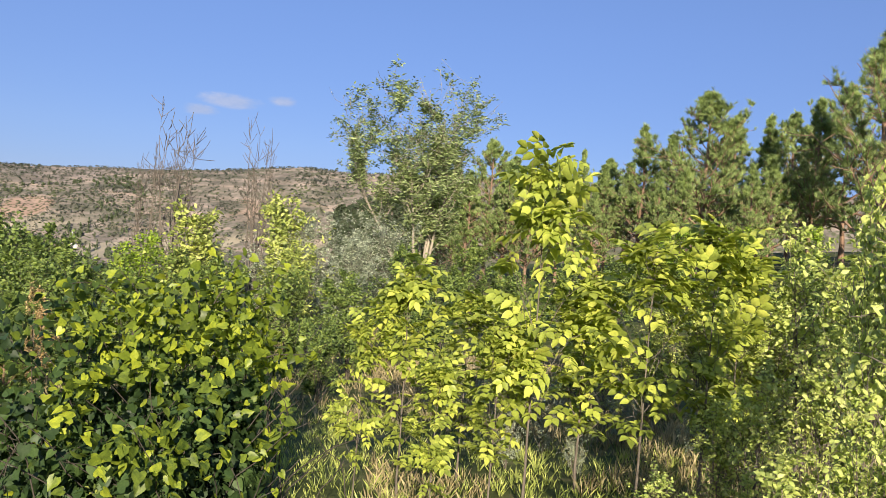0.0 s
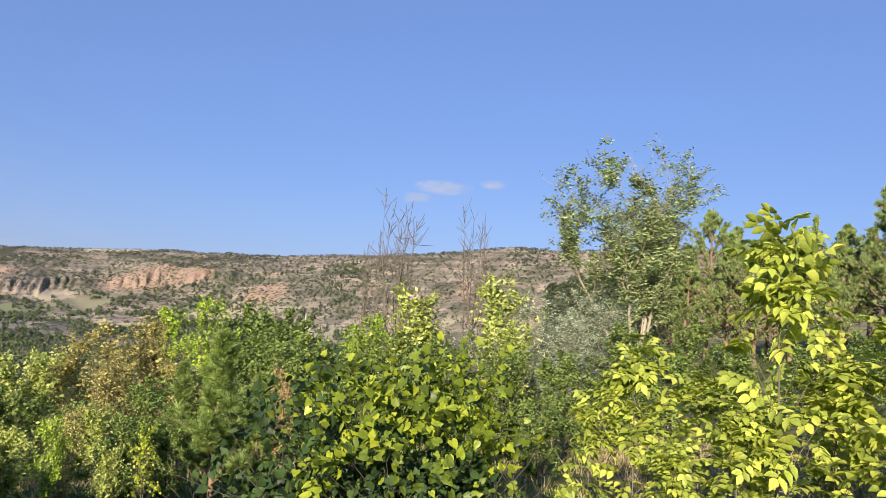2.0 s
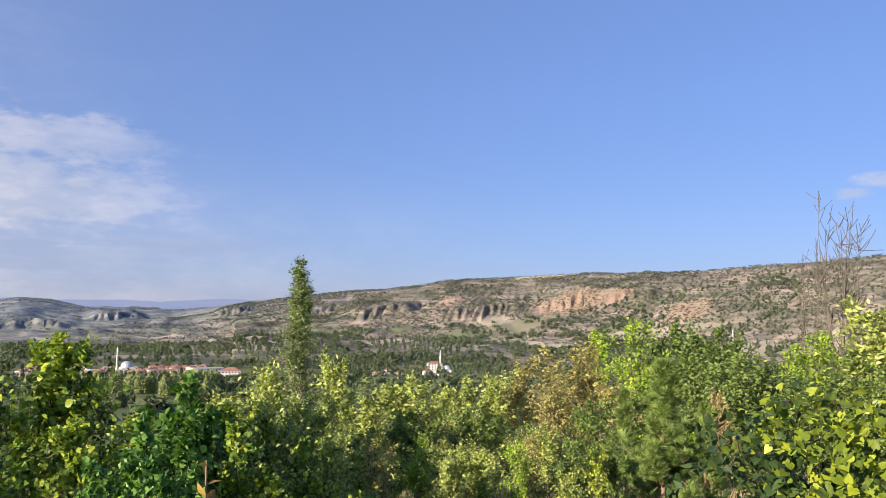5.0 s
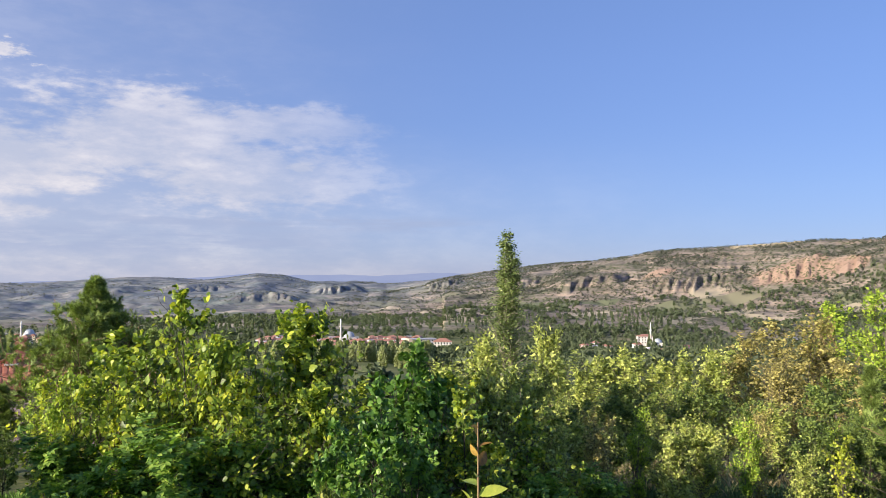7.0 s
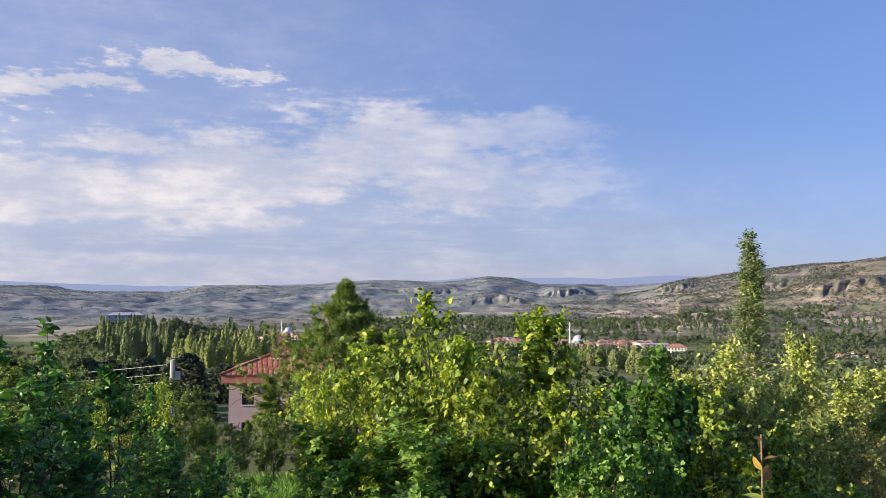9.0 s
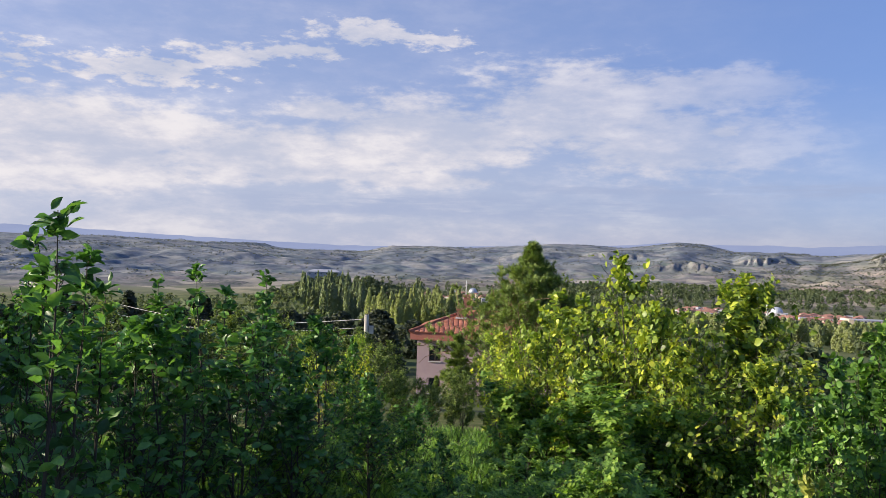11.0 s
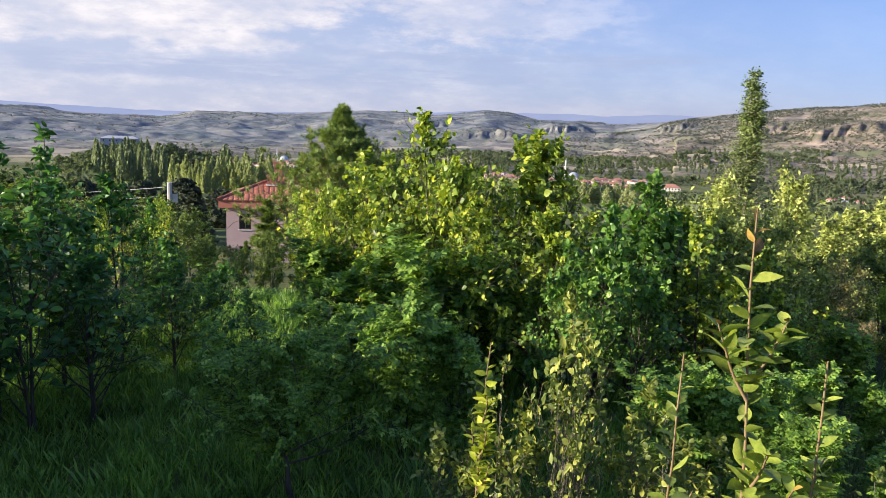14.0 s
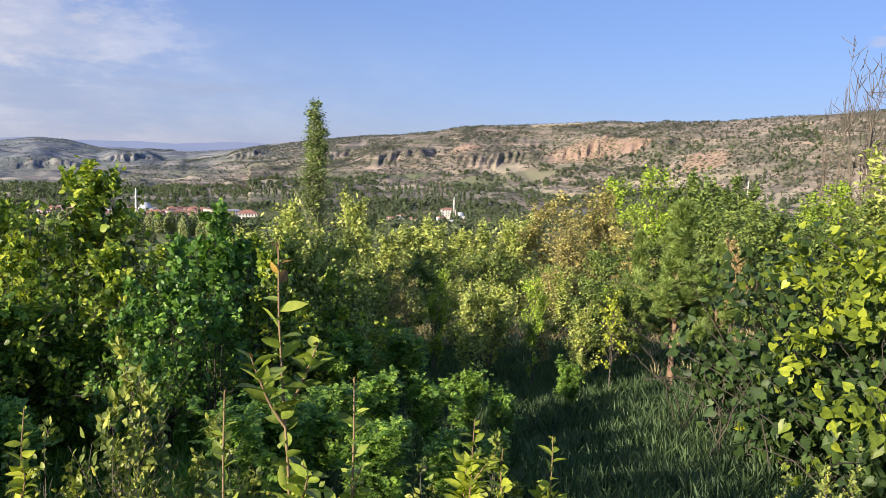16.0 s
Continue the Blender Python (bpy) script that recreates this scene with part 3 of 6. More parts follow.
    bsdf.inputs["Specular IOR Level"].default_value = 0.1
    bumped(n, link, bsdf, texture(n, link, 9.0, 6.0, 0.7), 0.5, 0.03)
    return m


def on_slope(az, elevation):
    """The place on the ridge's flank that shows at that elevation."""
    r = np.linspace(1200, 2600, 400)
    e = np.degrees(np.arctan2(terrain(np.full(400, az), r) - EYE, r))
    k = int(np.argmax(e > elevation))
    return tuple(polar(az, r[k], EYE + r[k] * math.tan(radians(elevation))))


CLAY_SCARS = [(on_slope(-20.2, 1.0), 78), (on_slope(-23, 1.1), 55), (on_slope(-28.8, 0.35), 50), (on_slope(-11.5, 0.6), 40)]
STUBBLE = [(on_slope(-17.2, 2.5), 36), (on_slope(-18.6, 2.62), 44), (on_slope(-20.0, 2.7), 40)]
SOIL = soil_material()


def build_ground():
    azs = np.r_[np.arange(-180, -96, 4.0), np.arange(-96, -30, 0.3), np.arange(-30, 14, 0.1), np.arange(14, 76, 0.26), np.arange(76, 180, 4.0)]
    rs = np.r_[0.05, np.arange(1.5, 20, 0.55), np.geomspace(20, 1100, 62)[1:], np.linspace(1110, 1480, 26), np.linspace(1490, 2150, 72), np.linspace(2165, 3500, 84), np.geomspace(3540, 4900, 26)]
    A, R = np.meshgrid(azs, rs)
    Z = terrain(A, R)
    V = np.stack([-np.sin(np.radians(A)) * R, np.cos(np.radians(A)) * R, Z], -1).reshape(-1, 3)
    na, nr = len(azs), len(rs)
    i, j = np.meshgrid(np.arange(nr - 1), np.arange(na), indexing="ij")
    jn = (j + 1) % na
    F = np.stack([i * na + j, (i + 1) * na + j, (i + 1) * na + jn, i * na + jn], -1).reshape(-1, 4)[:, ::-1]
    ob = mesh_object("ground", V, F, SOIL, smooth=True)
    tagged(ob, "dry grassy slope falling to a wide valley and scrubby eroded hills", "ground", kind="structure")


build_ground()


def far_mountains():
    """The range at the end of the valley, so far off that it does not shift: a glowing backdrop in painted haze blue.
    """
    m, n, link, bsdf, out = material("hazed_range_glow")
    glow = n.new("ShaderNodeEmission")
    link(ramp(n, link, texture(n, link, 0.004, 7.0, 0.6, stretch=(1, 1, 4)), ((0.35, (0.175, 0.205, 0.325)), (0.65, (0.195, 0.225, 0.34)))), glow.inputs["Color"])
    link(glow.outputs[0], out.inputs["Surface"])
    az = np.arange(-8, 82, 0.1)
    crest = np.interp(az, *np.array(FAR).T) + 0.05 * fractal(az * 0.9, 0 * az, 4, 1)
    ring = lambda r, h: np.stack([-np.sin(np.radians(az)) * r, np.cos(np.radians(az)) * r, h], -1)
    rows_ = [ring(4550, -110 + 0 * az), ring(4820, EYE + 4820 * np.tan(np.radians(crest))), ring(4880, -110 + 0 * az)]
    k = len(az)
    i, j = np.meshgrid(np.arange(2), np.arange(k - 1), indexing="ij")
    F = np.stack([i * k + j, i * k + j + 1, (i + 1) * k + j + 1, (i + 1) * k + j], -1).reshape(-1, 4)
    tagged(mesh_object("backdrop", np.concatenate(rows_), F, m, smooth=True), "mountain range beyond the valley, glowing in painted haze blue", "mountains", kind="structure")


far_mountains()

# ---- plants: how they grow ----
def unit(v):
    return v / np.maximum(np.linalg.norm(v, axis=-1, keepdims=True), 1e-9)


def tube(pts, radii, sides=5):
    pts, radii = np.asarray(pts, float), np.asarray(radii, float)
    t = unit(np.gradient(pts, axis=0))
    ref = np.where(np.abs(t[:, 2:3]) > 0.9, np.array([[1.0, 0, 0]]), np.array([[0, 0, 1.0]]))
    u = unit(np.cross(t, ref)); w = np.cross(t, u)
    a = np.linspace(0, 2 * np.pi, sides, endpoint=False)
    v = pts[:, None] + radii[:, None, None] * (np.cos(a)[None, :, None] * u[:, None] + np.sin(a)[None, :, None] * w[:, None])
    n = len(pts)
    i, j = np.meshgrid(np.arange(n - 1), np.arange(sides), indexing="ij")
    jn = (j + 1) % sides
    f = np.stack([i * sides + j, i * sides + jn, (i + 1) * sides + jn, (i + 1) * sides + j], -1).reshape(-1, 4)
    return v.reshape(-1, 3), f


def joined(pieces):
    vs, fs, k = [], [], 0
    for v, f in pieces:
        vs.append(v); fs.append(f + k); k += len(v)
    return np.concatenate(vs), np.concatenate(fs)


def limb(rng, start, way, length, n=5, wander=0.12, lift=0.1):
    pts, d = [np.array(start, float)], unit(np.array(way, float))
    for _ in range(n):
        d = unit(d + rng.normal(0, wander, 3) + np.array([0, 0, lift]))
        pts.append(pts[-1] + d * length / n)
    return np.array(pts)


SHAPES = {
    "round": lambda u: math.sin(math.pi * (0.12 + 0.83 * u)) ** 0.6,
    "peak": lambda u: max(1.02 - u, 0.0) ** 1.25,
    "cone": lambda u: 1.02 - u,
    "broom": lambda u: 0.35 + 0.65 * u,
    "flat": lambda u: 1.0,
    "dome": lambda u: min(0.95, 1.7 * (1.02 - u)),
    "spire": lambda u: 1.0 if u < 0.4 else max(0.13, (1 - u) / 0.6),
}


def skeleton_of(rng, height, width, stems=1, clear=0.2, limbs=16, shape="round", rise=40, twigs=5, thick=0.03, lift=0.08, lean=(0, 0), splay=0.12, wander=0.1, leader=True, fine=0.0008, kink=0.13, crest=1.0):
    """Stems, limbs and twigs of a plant that stands on the origin: tubes, and (place, way) along the twigs where leaves sit."""
    tubes, sites = [], []
    for s in range(stems):
        turn = rng.uniform(0, 2 * np.pi)
        out = np.array([math.cos(turn), math.sin(turn), 0]) * (splay * height if stems > 1 else 0) * rng.uniform(0.5, 1.2)
        h = height * (1 if s == 0 else rng.uniform(0.72, 0.98))
        k = 9
        stem = np.linspace([0, 0, 0], [out[0] + lean[0], out[1] + lean[1], h], k)
        stem[1:, :2] += np.cumsum(rng.normal(0, wander * height / 26, (k - 1, 2)), 0)
        stem[0, :2] += out[:2] * 0.15
        r = thick * height * np.linspace(1, 0.12, k) / math.sqrt(stems) ** 0.7
        r[0] *= 1.35
        tubes.append(tube(stem, r, 7))
        count = max(3, limbs // stems)
        for i in range(count):
            u = (i + rng.uniform(0, 1)) / count
            q = clear + (crest - clear) * u
            at = np.array([np.interp(q, np.linspace(0, 1, k), stem[:, c]) for c in range(3)])
            base_r = np.interp(q, np.linspace(0, 1, k), r)
            ang = i * 2.4 + rng.uniform(-0.5, 0.5)
            up = radians(rise + rng.uniform(-14, 14) + 20 * u)
            way = np.array([math.cos(ang) * math.cos(up), math.sin(ang) * math.cos(up), math.sin(up)])
            size = width * SHAPES[shape](u) * rng.uniform(0.75, 1.2)
            main = limb(rng, at, way, size, 5, kink, lift)
            tubes.append(tube(main, base_r * 0.55 * np.linspace(1, 0.2, 6), 5))
            for _ in range(twigs):
                w = rng.uniform(0.25, 1.0)
                p = np.array([np.interp(w, np.linspace(0, 1, 6), main[:, c]) for c in range(3)])
                side = unit(way + rng.normal(0, 0.75, 3) + np.array([0, 0, 0.15]))
                tw = limb(rng, p, side, size * rng.uniform(0.25, 0.5), 4, kink * 1.5, lift)
                tubes.append(tube(tw, base_r * 0.16 * np.linspace(1, 0.3, 5) + fine * height, 3))
                sites += [(tw[a] + (tw[a + 1] - tw[a]) * rng.uniform(), unit(tw[a + 1] - tw[a])) for a in range(4)]
            sites += [(main[a] + (main[a + 1] - main[a]) * rng.uniform(), unit(main[a + 1] - main[a])) for a in range(2, 5)]
        if leader:
            sites += [(stem[-2] + (stem[-1] - stem[-2]) * f, unit(stem[-1] - stem[-2])) for f in np.linspace(0, 1, 6)]
    return tubes, sites


# blades, one metre long, from the stalk at the origin along +y
def ovate(w=0.3, curl=0.12, fine=True):
    if not fine:
        v = [(0, 0, 0), (-w, 0.45, 0.08), (0, 1, -curl), (w, 0.45, 0.08)]
        return np.array(v), np.array([(0, 2, 1), (0, 3, 2)])
    v = [(0, 0, 0), (-w * 0.72, 0.22, 0.06), (-w, 0.48, 0.07), (-w * 0.6, 0.78, 0.0), (0, 1, -curl), (w * 0.6, 0.78, 0.0), (w, 0.48, 0.07), (w * 0.72, 0.22, 0.06), (0, 0.48, -0.02)]
    return np.array(v), np.array([(8, i + 1, i) for i in range(7)] + [(8, 0, 7)])


def heart(w=0.44):
    v = [(0, 0.05, 0), (-w * 0.55, -0.13, 0.03), (-w, 0.1, 0.06), (-w * 0.88, 0.42, 0.05), (-w * 0.4, 0.74, 0.0), (0, 1, -0.1), (w * 0.4, 0.74, 0.0), (w * 0.88, 0.42, 0.05), (w, 0.1, 0.06), (w * 0.55, -0.13, 0.03), (0, 0.4, -0.04)]
    return np.array(v), np.array([(10, i + 1, i) for i in range(9)] + [(10, 0, 9)])


def pinnate(pairs=3, w=0.13, size=0.42, droop=0.15):
    """A stalk with leaflets in pairs and one at the end."""
    v, f = [], []
    spots = [(0.25 + 0.62 * i / max(pairs - 1, 1), s) for i in range(pairs) for s in (-1, 1)] + [(0.95, 0)]
    for at, side in spots:
        a = side * radians(62)
        d, n = np.array([math.sin(a), math.cos(a), -droop]), np.array([math.cos(a), -math.sin(a), 0])
        o, k = np.array([0, at, -droop * at * at]), len(v)
        length = size * (1.0 if side else 1.1)
        for side_w, out, up in ((0, 0, 0), (-0.7, 0.2, 0.02), (-1, 0.5, 0.03), (-0.6, 0.8, 0.0), (0, 1, -0.07), (0.6, 0.8, 0.0), (1, 0.5, 0.03), (0.7, 0.2, 0.02)):
            v.append(o + d * length * out + n * w * side_w + (0, 0, up))
        f += [(k, k + 4, k + 2), (k + 2, k + 4, k + 3), (k, k + 2, k + 1), (k, k + 6, k + 4), (k + 6, k + 5, k + 4), (k, k + 7, k + 6)]
    k = len(v)
    v += [np.array([-0.008, 0, 0]), np.array([0.008, 0, 0]), np.array([0, 0.95, -droop * 0.9])]
    f.append((k, k + 1, k + 2))
    return np.array(v), np.array(f)


def needles(count=18, spread=0.75, thin=0.02):
    rng, v, f = np.random.RandomState(5), [], []
    for i in range(count):
        a, b, o = i * 2.4, spread * rng.uniform(0.4, 1.2), rng.uniform(0, 0.5)
        d = np.array([math.cos(a) * math.sin(b), math.cos(b), math.sin(a) * math.sin(b)])
        s = unit(np.cross(d, [0.3, 0.2, 1.0])) * thin
        p = np.array([0, o, 0])
        v += [p - s, p + s, p + d * rng.uniform(0.5, 0.8)]
        f.append((3 * i, 3 * i + 1, 3 * i + 2))
    return np.array(v), np.array(f)


def tuft(count=9, thin=0.025):
    rng, v, f = np.random.RandomState(3), [], []
    for i in range(count):
        a, b = rng.uniform(0, 6.28), rng.uniform(0.1, 0.7)
        s = np.array([-math.sin(a), 0, math.cos(a)]) * thin
        mid = np.array([math.cos(a) * math.sin(b) * 0.5, 0.55, math.sin(a) * math.sin(b) * 0.5])
        tip = np.array([math.cos(a) * math.sin(b), rng.uniform(0.75, 1.0), math.sin(a) * math.sin(b)])
        k = len(v)
        root = np.array([rng.uniform(-0.1, 0.1), 0, rng.uniform(-0.1, 0.1)])
        v += [root - s, root + s, mid + s * 0.9, tip]
        f += [(k, k + 1, k + 2), (k, k + 2, k + 3)]
    return np.array(v), np.array(f)


def frames_of(rng, ways, face_up=0.8, wild=0.5, outward=None):
    """Turns for blades that point along ways: columns across, along, normal."""
    y = unit(ways)
    up = np.array([0, 0, face_up]) + rng.normal(0, wild, y.shape)
    if outward is not None:
        up = up + 0.4 * outward
    x = unit(np.cross(y, up))
    return np.stack([x, y, np.cross(x, y)], -1)


def spread_blades(template, places, turns, sizes):
    tv, tf = template
    v = np.einsum("nij,kj->nki", turns, tv) * sizes[:, None, None] + places[:, None]
    f = tf[None] + (np.arange(len(places)) * len(tv))[:, None, None]
    return v.reshape(-1, 3), f.reshape(-1, tf.shape[1])


def leaf_spots(rng, sites, count, jitter, droop, clump=0.6, fan=0.85):
    """Leaves in two ranks along the twigs; some twigs are full, others nearly bare."""
    share = np.repeat(rng.gamma(clump, 1.0, len(sites) // 4 + 1), 4)[:len(sites)] + 0.04
    pick = rng.choice(len(sites), count, p=share / share.sum())
    p = np.array([s[0] for s in sites])[pick] + rng.normal(0, jitter, (count, 3))
    way = np.array([s[1] for s in sites])[pick]
    side = unit(np.cross(way, np.array([0, 0, 1.0]) + rng.normal(0, 0.2, way.shape))) * rng.choice((-1.0, 1.0), (count, 1))
    return p, unit(0.55 * way + fan * side + rng.normal(0, 0.32, (count, 3)) - np.array([0, 0, droop]))


def plant(name, label, category, seed, leaf, leaf_mat, bark, size, count, height, width, singles=0, jitter=0.02, droop=0.2, face_up=0.7, wild=0.5, clump=0.6, fan=0.85, group="", **shape):
    """A plant on the origin: trunk, crown, and the leaves at its outside as pieces of their own."""
    rng = np.random.RandomState(seed)
    tubes, sites = skeleton_of(rng, height, width, **shape)
    thing = new(name)
    tagged(thing, label, category, group)
    mesh_object("trunk", *joined(tubes), BARK[bark], thing, smooth=True)
    if count:
        p, w = leaf_spots(rng, sites, count, jitter * height, droop, clump, fan)
        turns = frames_of(rng, w, face_up, wild, unit(p * np.array([1, 1, 0.01])))
        sizes = size * rng.uniform(0.6, 1.2, count)
        order = np.argsort(-(p[:, 2] + 0.4 * np.hypot(p[:, 0], p[:, 1])))
        p, turns, sizes = p[order], turns[order], sizes[order]
        crown = mesh_object("crown", *spread_blades(leaf, p[singles:], turns[singles:], sizes[singles:]), LEAF[leaf_mat], thing)
        if singles:
            crown["kind"] = "stuff"
            one = None
            for k in range(singles):
                if one is None:
                    ob = mesh_object("leaf", *leaf, LEAF[leaf_mat], thing)
                    one = ob.data
                else:
                    ob = new("leaf", one)
                    ob.parent = thing
                m = Matrix(turns[k].tolist()).to_4x4()
                ob.matrix_basis = Matrix.Translation(p[k]) @ m @ Matrix.Scale(sizes[k], 4)
    thing["tall"] = float(max(t[0][:, 2].max() for t in tubes)) + 0.35 * size
    return thing


PLACED = set()


def place(thing, az, r, top, turn=0.0, wide=1.0, sink=0.04):
    """Stands a plant, or a copy of it, on the ground at az and r so that its top shows at that elevation."""
    z = ground_z(az, r) - sink
    tall = EYE + r * math.tan(radians(top)) - z
    s = max(tall, 0.2) / thing["tall"]
    m = Matrix.Translation(polar(az, r + 0.38, z)) @ Matrix.Rotation(radians(turn), 4, "Z") @ Matrix.Diagonal((s * wide, s * wide, s, 1))
    if thing.name not in PLACED:
        PLACED.add(thing.name)
        thing.matrix_basis = m
        return thing
    old = thing.scale
    return copy_thing(thing, m @ Matrix.Diagonal((1 / old[0], 1 / old[1], 1 / old[2], 1)))


def rows(things, spots):
    for i, (az, r, top, *rest) in enumerate(spots):
        place(things[i % len(things)], az, r, top, turn=(137 * i) % 360, wide=rest[0] if rest else 1.0)


# ---- the pine wood on the rise ----
PINES = [plant("pine_tree", "dark green Scots pine with bare lower trunk, at the wood's edge", "tree", 11 + i, needles(20, 0.7, 0.03), "needle", "pine", 0.42, 3400, 12, 3.4, group="pines of the wood",
               limbs=46, shape="cone" if i else "dome", clear=0.16, rise=16, twigs=9, thick=0.015, crest=0.97, lift=0.13, face_up=0.2, wild=0.9, droop=-0.9, jitter=0.005, clump=1.2, fan=0.5, kink=0.08) for i in range(3)]
rows(PINES, [(-75.2, 42, 12.2, 1.15), (-71.3, 44, 9.6, 1.1), (-66.9, 45, 7.8, 0.6), (-60.3, 46, 8.1, 1.0), (-79.5, 45, 10.5), (-82.3, 44, 11.8), (-86.2, 38, 16.0, 1.1), (-77.3, 50, 10.6),
             (-73.2, 52, 9.2, 1.2), (-69, 50, 7.2, 1.1), (-64.2, 50, 6.6, 1.1), (-62.3, 52, 7.0), (-84.3, 50, 12.5), (-89.5, 40, 15.0), (-58, 50, 6.6), (-81, 52, 10.8), (-67.9, 40, 4.8, 1.1), (-72.5, 38, 6.0), (-64.6, 42, 4.4, 1.2),
             (-78.5, 37, 7.2), (-70.3, 60, 7.0, 1.4), (-76, 62, 8.5, 1.4), (-82, 62, 9.8, 1.4), (-88, 58, 11, 1.4), (-92, 44, 15), (-59, 42, 5.5, 1.2), (-61.6, 43, 6.6, 1.1), (-63.4, 40, 5.6, 1.1), (-65.6, 42, 6.2, 1.1), (-68.6, 44, 6.8, 1.1), (-57, 46, 5), (-74, 39, 6.8, 1.1), (-79.8, 40, 8, 1.1)])

# ---- willow, dead saplings, silver shrubs ----
WILLOW = plant("willow_tree", "leaning open willow with pale trunks and sparse small leaves", "tree", 21, ovate(0.2, fine=False), "willow", "pale", 0.26, 26000, 11, 5.2,
               stems=6, limbs=84, shape="broom", clear=0.42, rise=50, twigs=9, thick=0.022, lift=0.12, splay=0.26, lean=(-1.1, 0.2), jitter=0.014, clump=0.5, kink=0.1)
place(WILLOW, -55.6, 36, 13.6, turn=-57, wide=1.3)
DEAD = [plant("dead_tree", "thin leafless grey sapling with upright bare twigs", "tree", 31 + i, None, "", "grey", 1, 0, 8, 1.9, stems=5, limbs=38, clear=0.3, rise=70, twigs=7, thick=0.014, splay=0.1, fine=0.0013, shape="broom", group="dead saplings", kink=0.04) for i in range(2)]
rows(DEAD, [(-38.2, 30, 9.3), (-43.5, 34, 8.9, 0.8), (-36.3, 31, 6.0, 0.7), (-44.2, 33, 6.2, 0.7), (-38.3, 32, 6.4, 0.7)])
SILVER = [plant("silver_shrub", "silvery grey-green oleaster shrub in the hedge", "shrub", 41 + i, ovate(0.16, fine=False), "silver", "grey", 0.17, 5000, 5, 2.2, stems=4, limbs=36, clear=0.05, rise=42, twigs=8, thick=0.012, splay=0.25, group="silver shrubs", jitter=0.015) for i in range(2)]
rows(SILVER, [(34.4, 17, -10.6, 0.5), (-60, 9.2, -9.4, 0.8), (-65, 9, -8.6, 0.8), (-70.5, 9.5, -8.4, 0.8), (-75, 9, -9, 0.8), (-67.4, 8, -11.2, 0.8), (-62.6, 8.2, -11.5, 0.8), (-51.4, 28, 3.0, 0.9), (-48.3, 27, 1.8), (-45, 27, 0.4), (-53.5, 27, 1.5), (-41, 28, -0.3), (-50, 24, 0.2)])
TANGLE = plant("dead_thicket", "heap of bare tangled pinkish-brown branches", "shrub", 47, None, "", "pale", 1, 0, 3, 1.9, stems=9, limbs=60, clear=0.05, rise=20, twigs=7, thick=0.006, splay=0.5, shape="flat", wander=0.4)
place(TANGLE, -58.6, 31, 1.0)
place(TANGLE, -60.8, 15.5, -5.4, 70)

# ---- hedge of shrubs and small trees on the slope ----
SHRUB = [plant("shrub", "dense dark green shrub in the overgrown hedge", "shrub", 51 + i, ovate(0.3, fine=False), "shrub", "dark", 0.17, 6400, 4, 2.0, stems=5, limbs=44, clear=0.04, rise=38, twigs=7, thick=0.012, splay=0.22, group="hedge shrubs", jitter=0.018, clump=0.28) for i in range(3)]
# the four at bearings 82 to 100 are unseen, put there to block the sun
rows(SHRUB, [(-46.5, 17, -1.6), (-41.5, 18, -1.9), (-51, 16, -2.6), (-36.2, 19, -2.3), (-32.6, 22, -2.4), (-29.4, 25, -2.4), (-54.8, 17, -3), (-39, 14, -5), (-44, 13.5, -5.2), (-49, 13, -5.4), (-33.8, 15, -5.5),
             (-57.5, 20, -1.5), (-62, 22, -0.5), (-66, 22, -0.5), (-70, 24, 0.5), (-74, 24, 0.6), (-78, 22, 0.8), (-82, 22, 1.2), (-86, 20, 1.5), (-63.5, 16, -3.4), (-84, 14, -1.5),
             (-20.6, 11, -7.6, 0.8), (-23.6, 11.6, -8.2, 0.8), (-22.2, 17, -6), (-17.2, 15.5, -7), (-13.5, 16, -6.6), (-31, 30, -1.6), (-34.5, 32, -1.2), (-39.6, 26, -1.4), (-9.5, 15, -7), (-5.5, 14, -7.4), (-28.3, 34, 0.0, 0.8), (-30.2, 36, -0.6, 0.8), (82, 8, 4), (88, 8, 5), (94, 8, 8.2), (100, 7.5, 7), (35.8, 30, -9.8, 0.9), (34.2, 22, -10.4, 0.9), (37.4, 24, -8.8, 0.9), (38.6, 26, -7.0, 0.9), (41, 30, -6.3), (44, 30, -5.8), (47, 32, -5.2), (50.4, 32, -4.9), (54, 32, -4.7), (58, 34, -4.3), (42.6, 24, -7.6), (-83, 11, -0.5, 0.9), (-55, 26, 0), (-59.5, 30, 0.5), (-25, 21, -4.2), (40, 14, -7.5), (45, 15, -6), (37.4, 13, -8.8, 0.7), (34.8, 14, -10.2, 1.0), (37, 15, -10.2), (33.2, 16, -10.0), (32.6, 13, -9.0, 0.8), (30.5, 14, -9.4), (49, 16, -5.5)])
LIME = [plant("lime_green_tree", "sunlit lime-green young tree above the hedge", "tree", 61 + i, ovate(0.32, fine=False), "lime", "grey", 0.15, 4200, 5, 1.5, stems=3, limbs=36, clear=0.12, rise=48, twigs=7, thick=0.012, splay=0.14, group="lime-green trees", jitter=0.018, clump=0.3) for i in range(2)]
rows(LIME, [(-9.4, 10, -8.4, 0.6), (-16.6, 9.2, -8.8, 0.6), (-25, 32, 0.0, 0.8), (-22.6, 34, -1.0), (-37.6, 27, -0.6), (-35.6, 26, -1.6), (-28.6, 13, -7.8, 0.8), (-73.5, 30, 2.6, 1.2), (-78, 30, 3.0, 1.2), (-82.5, 31, 3.2, 1.2), (-21.6, 12.5, -9, 0.8), (-86.5, 28, 3.5), (30.2, 12, -6.0, 0.7), (28.6, 8, -5.6, 0.5), (40.3, 12, -6.7, 0.6), (43.8, 13, -6.6, 0.6)])
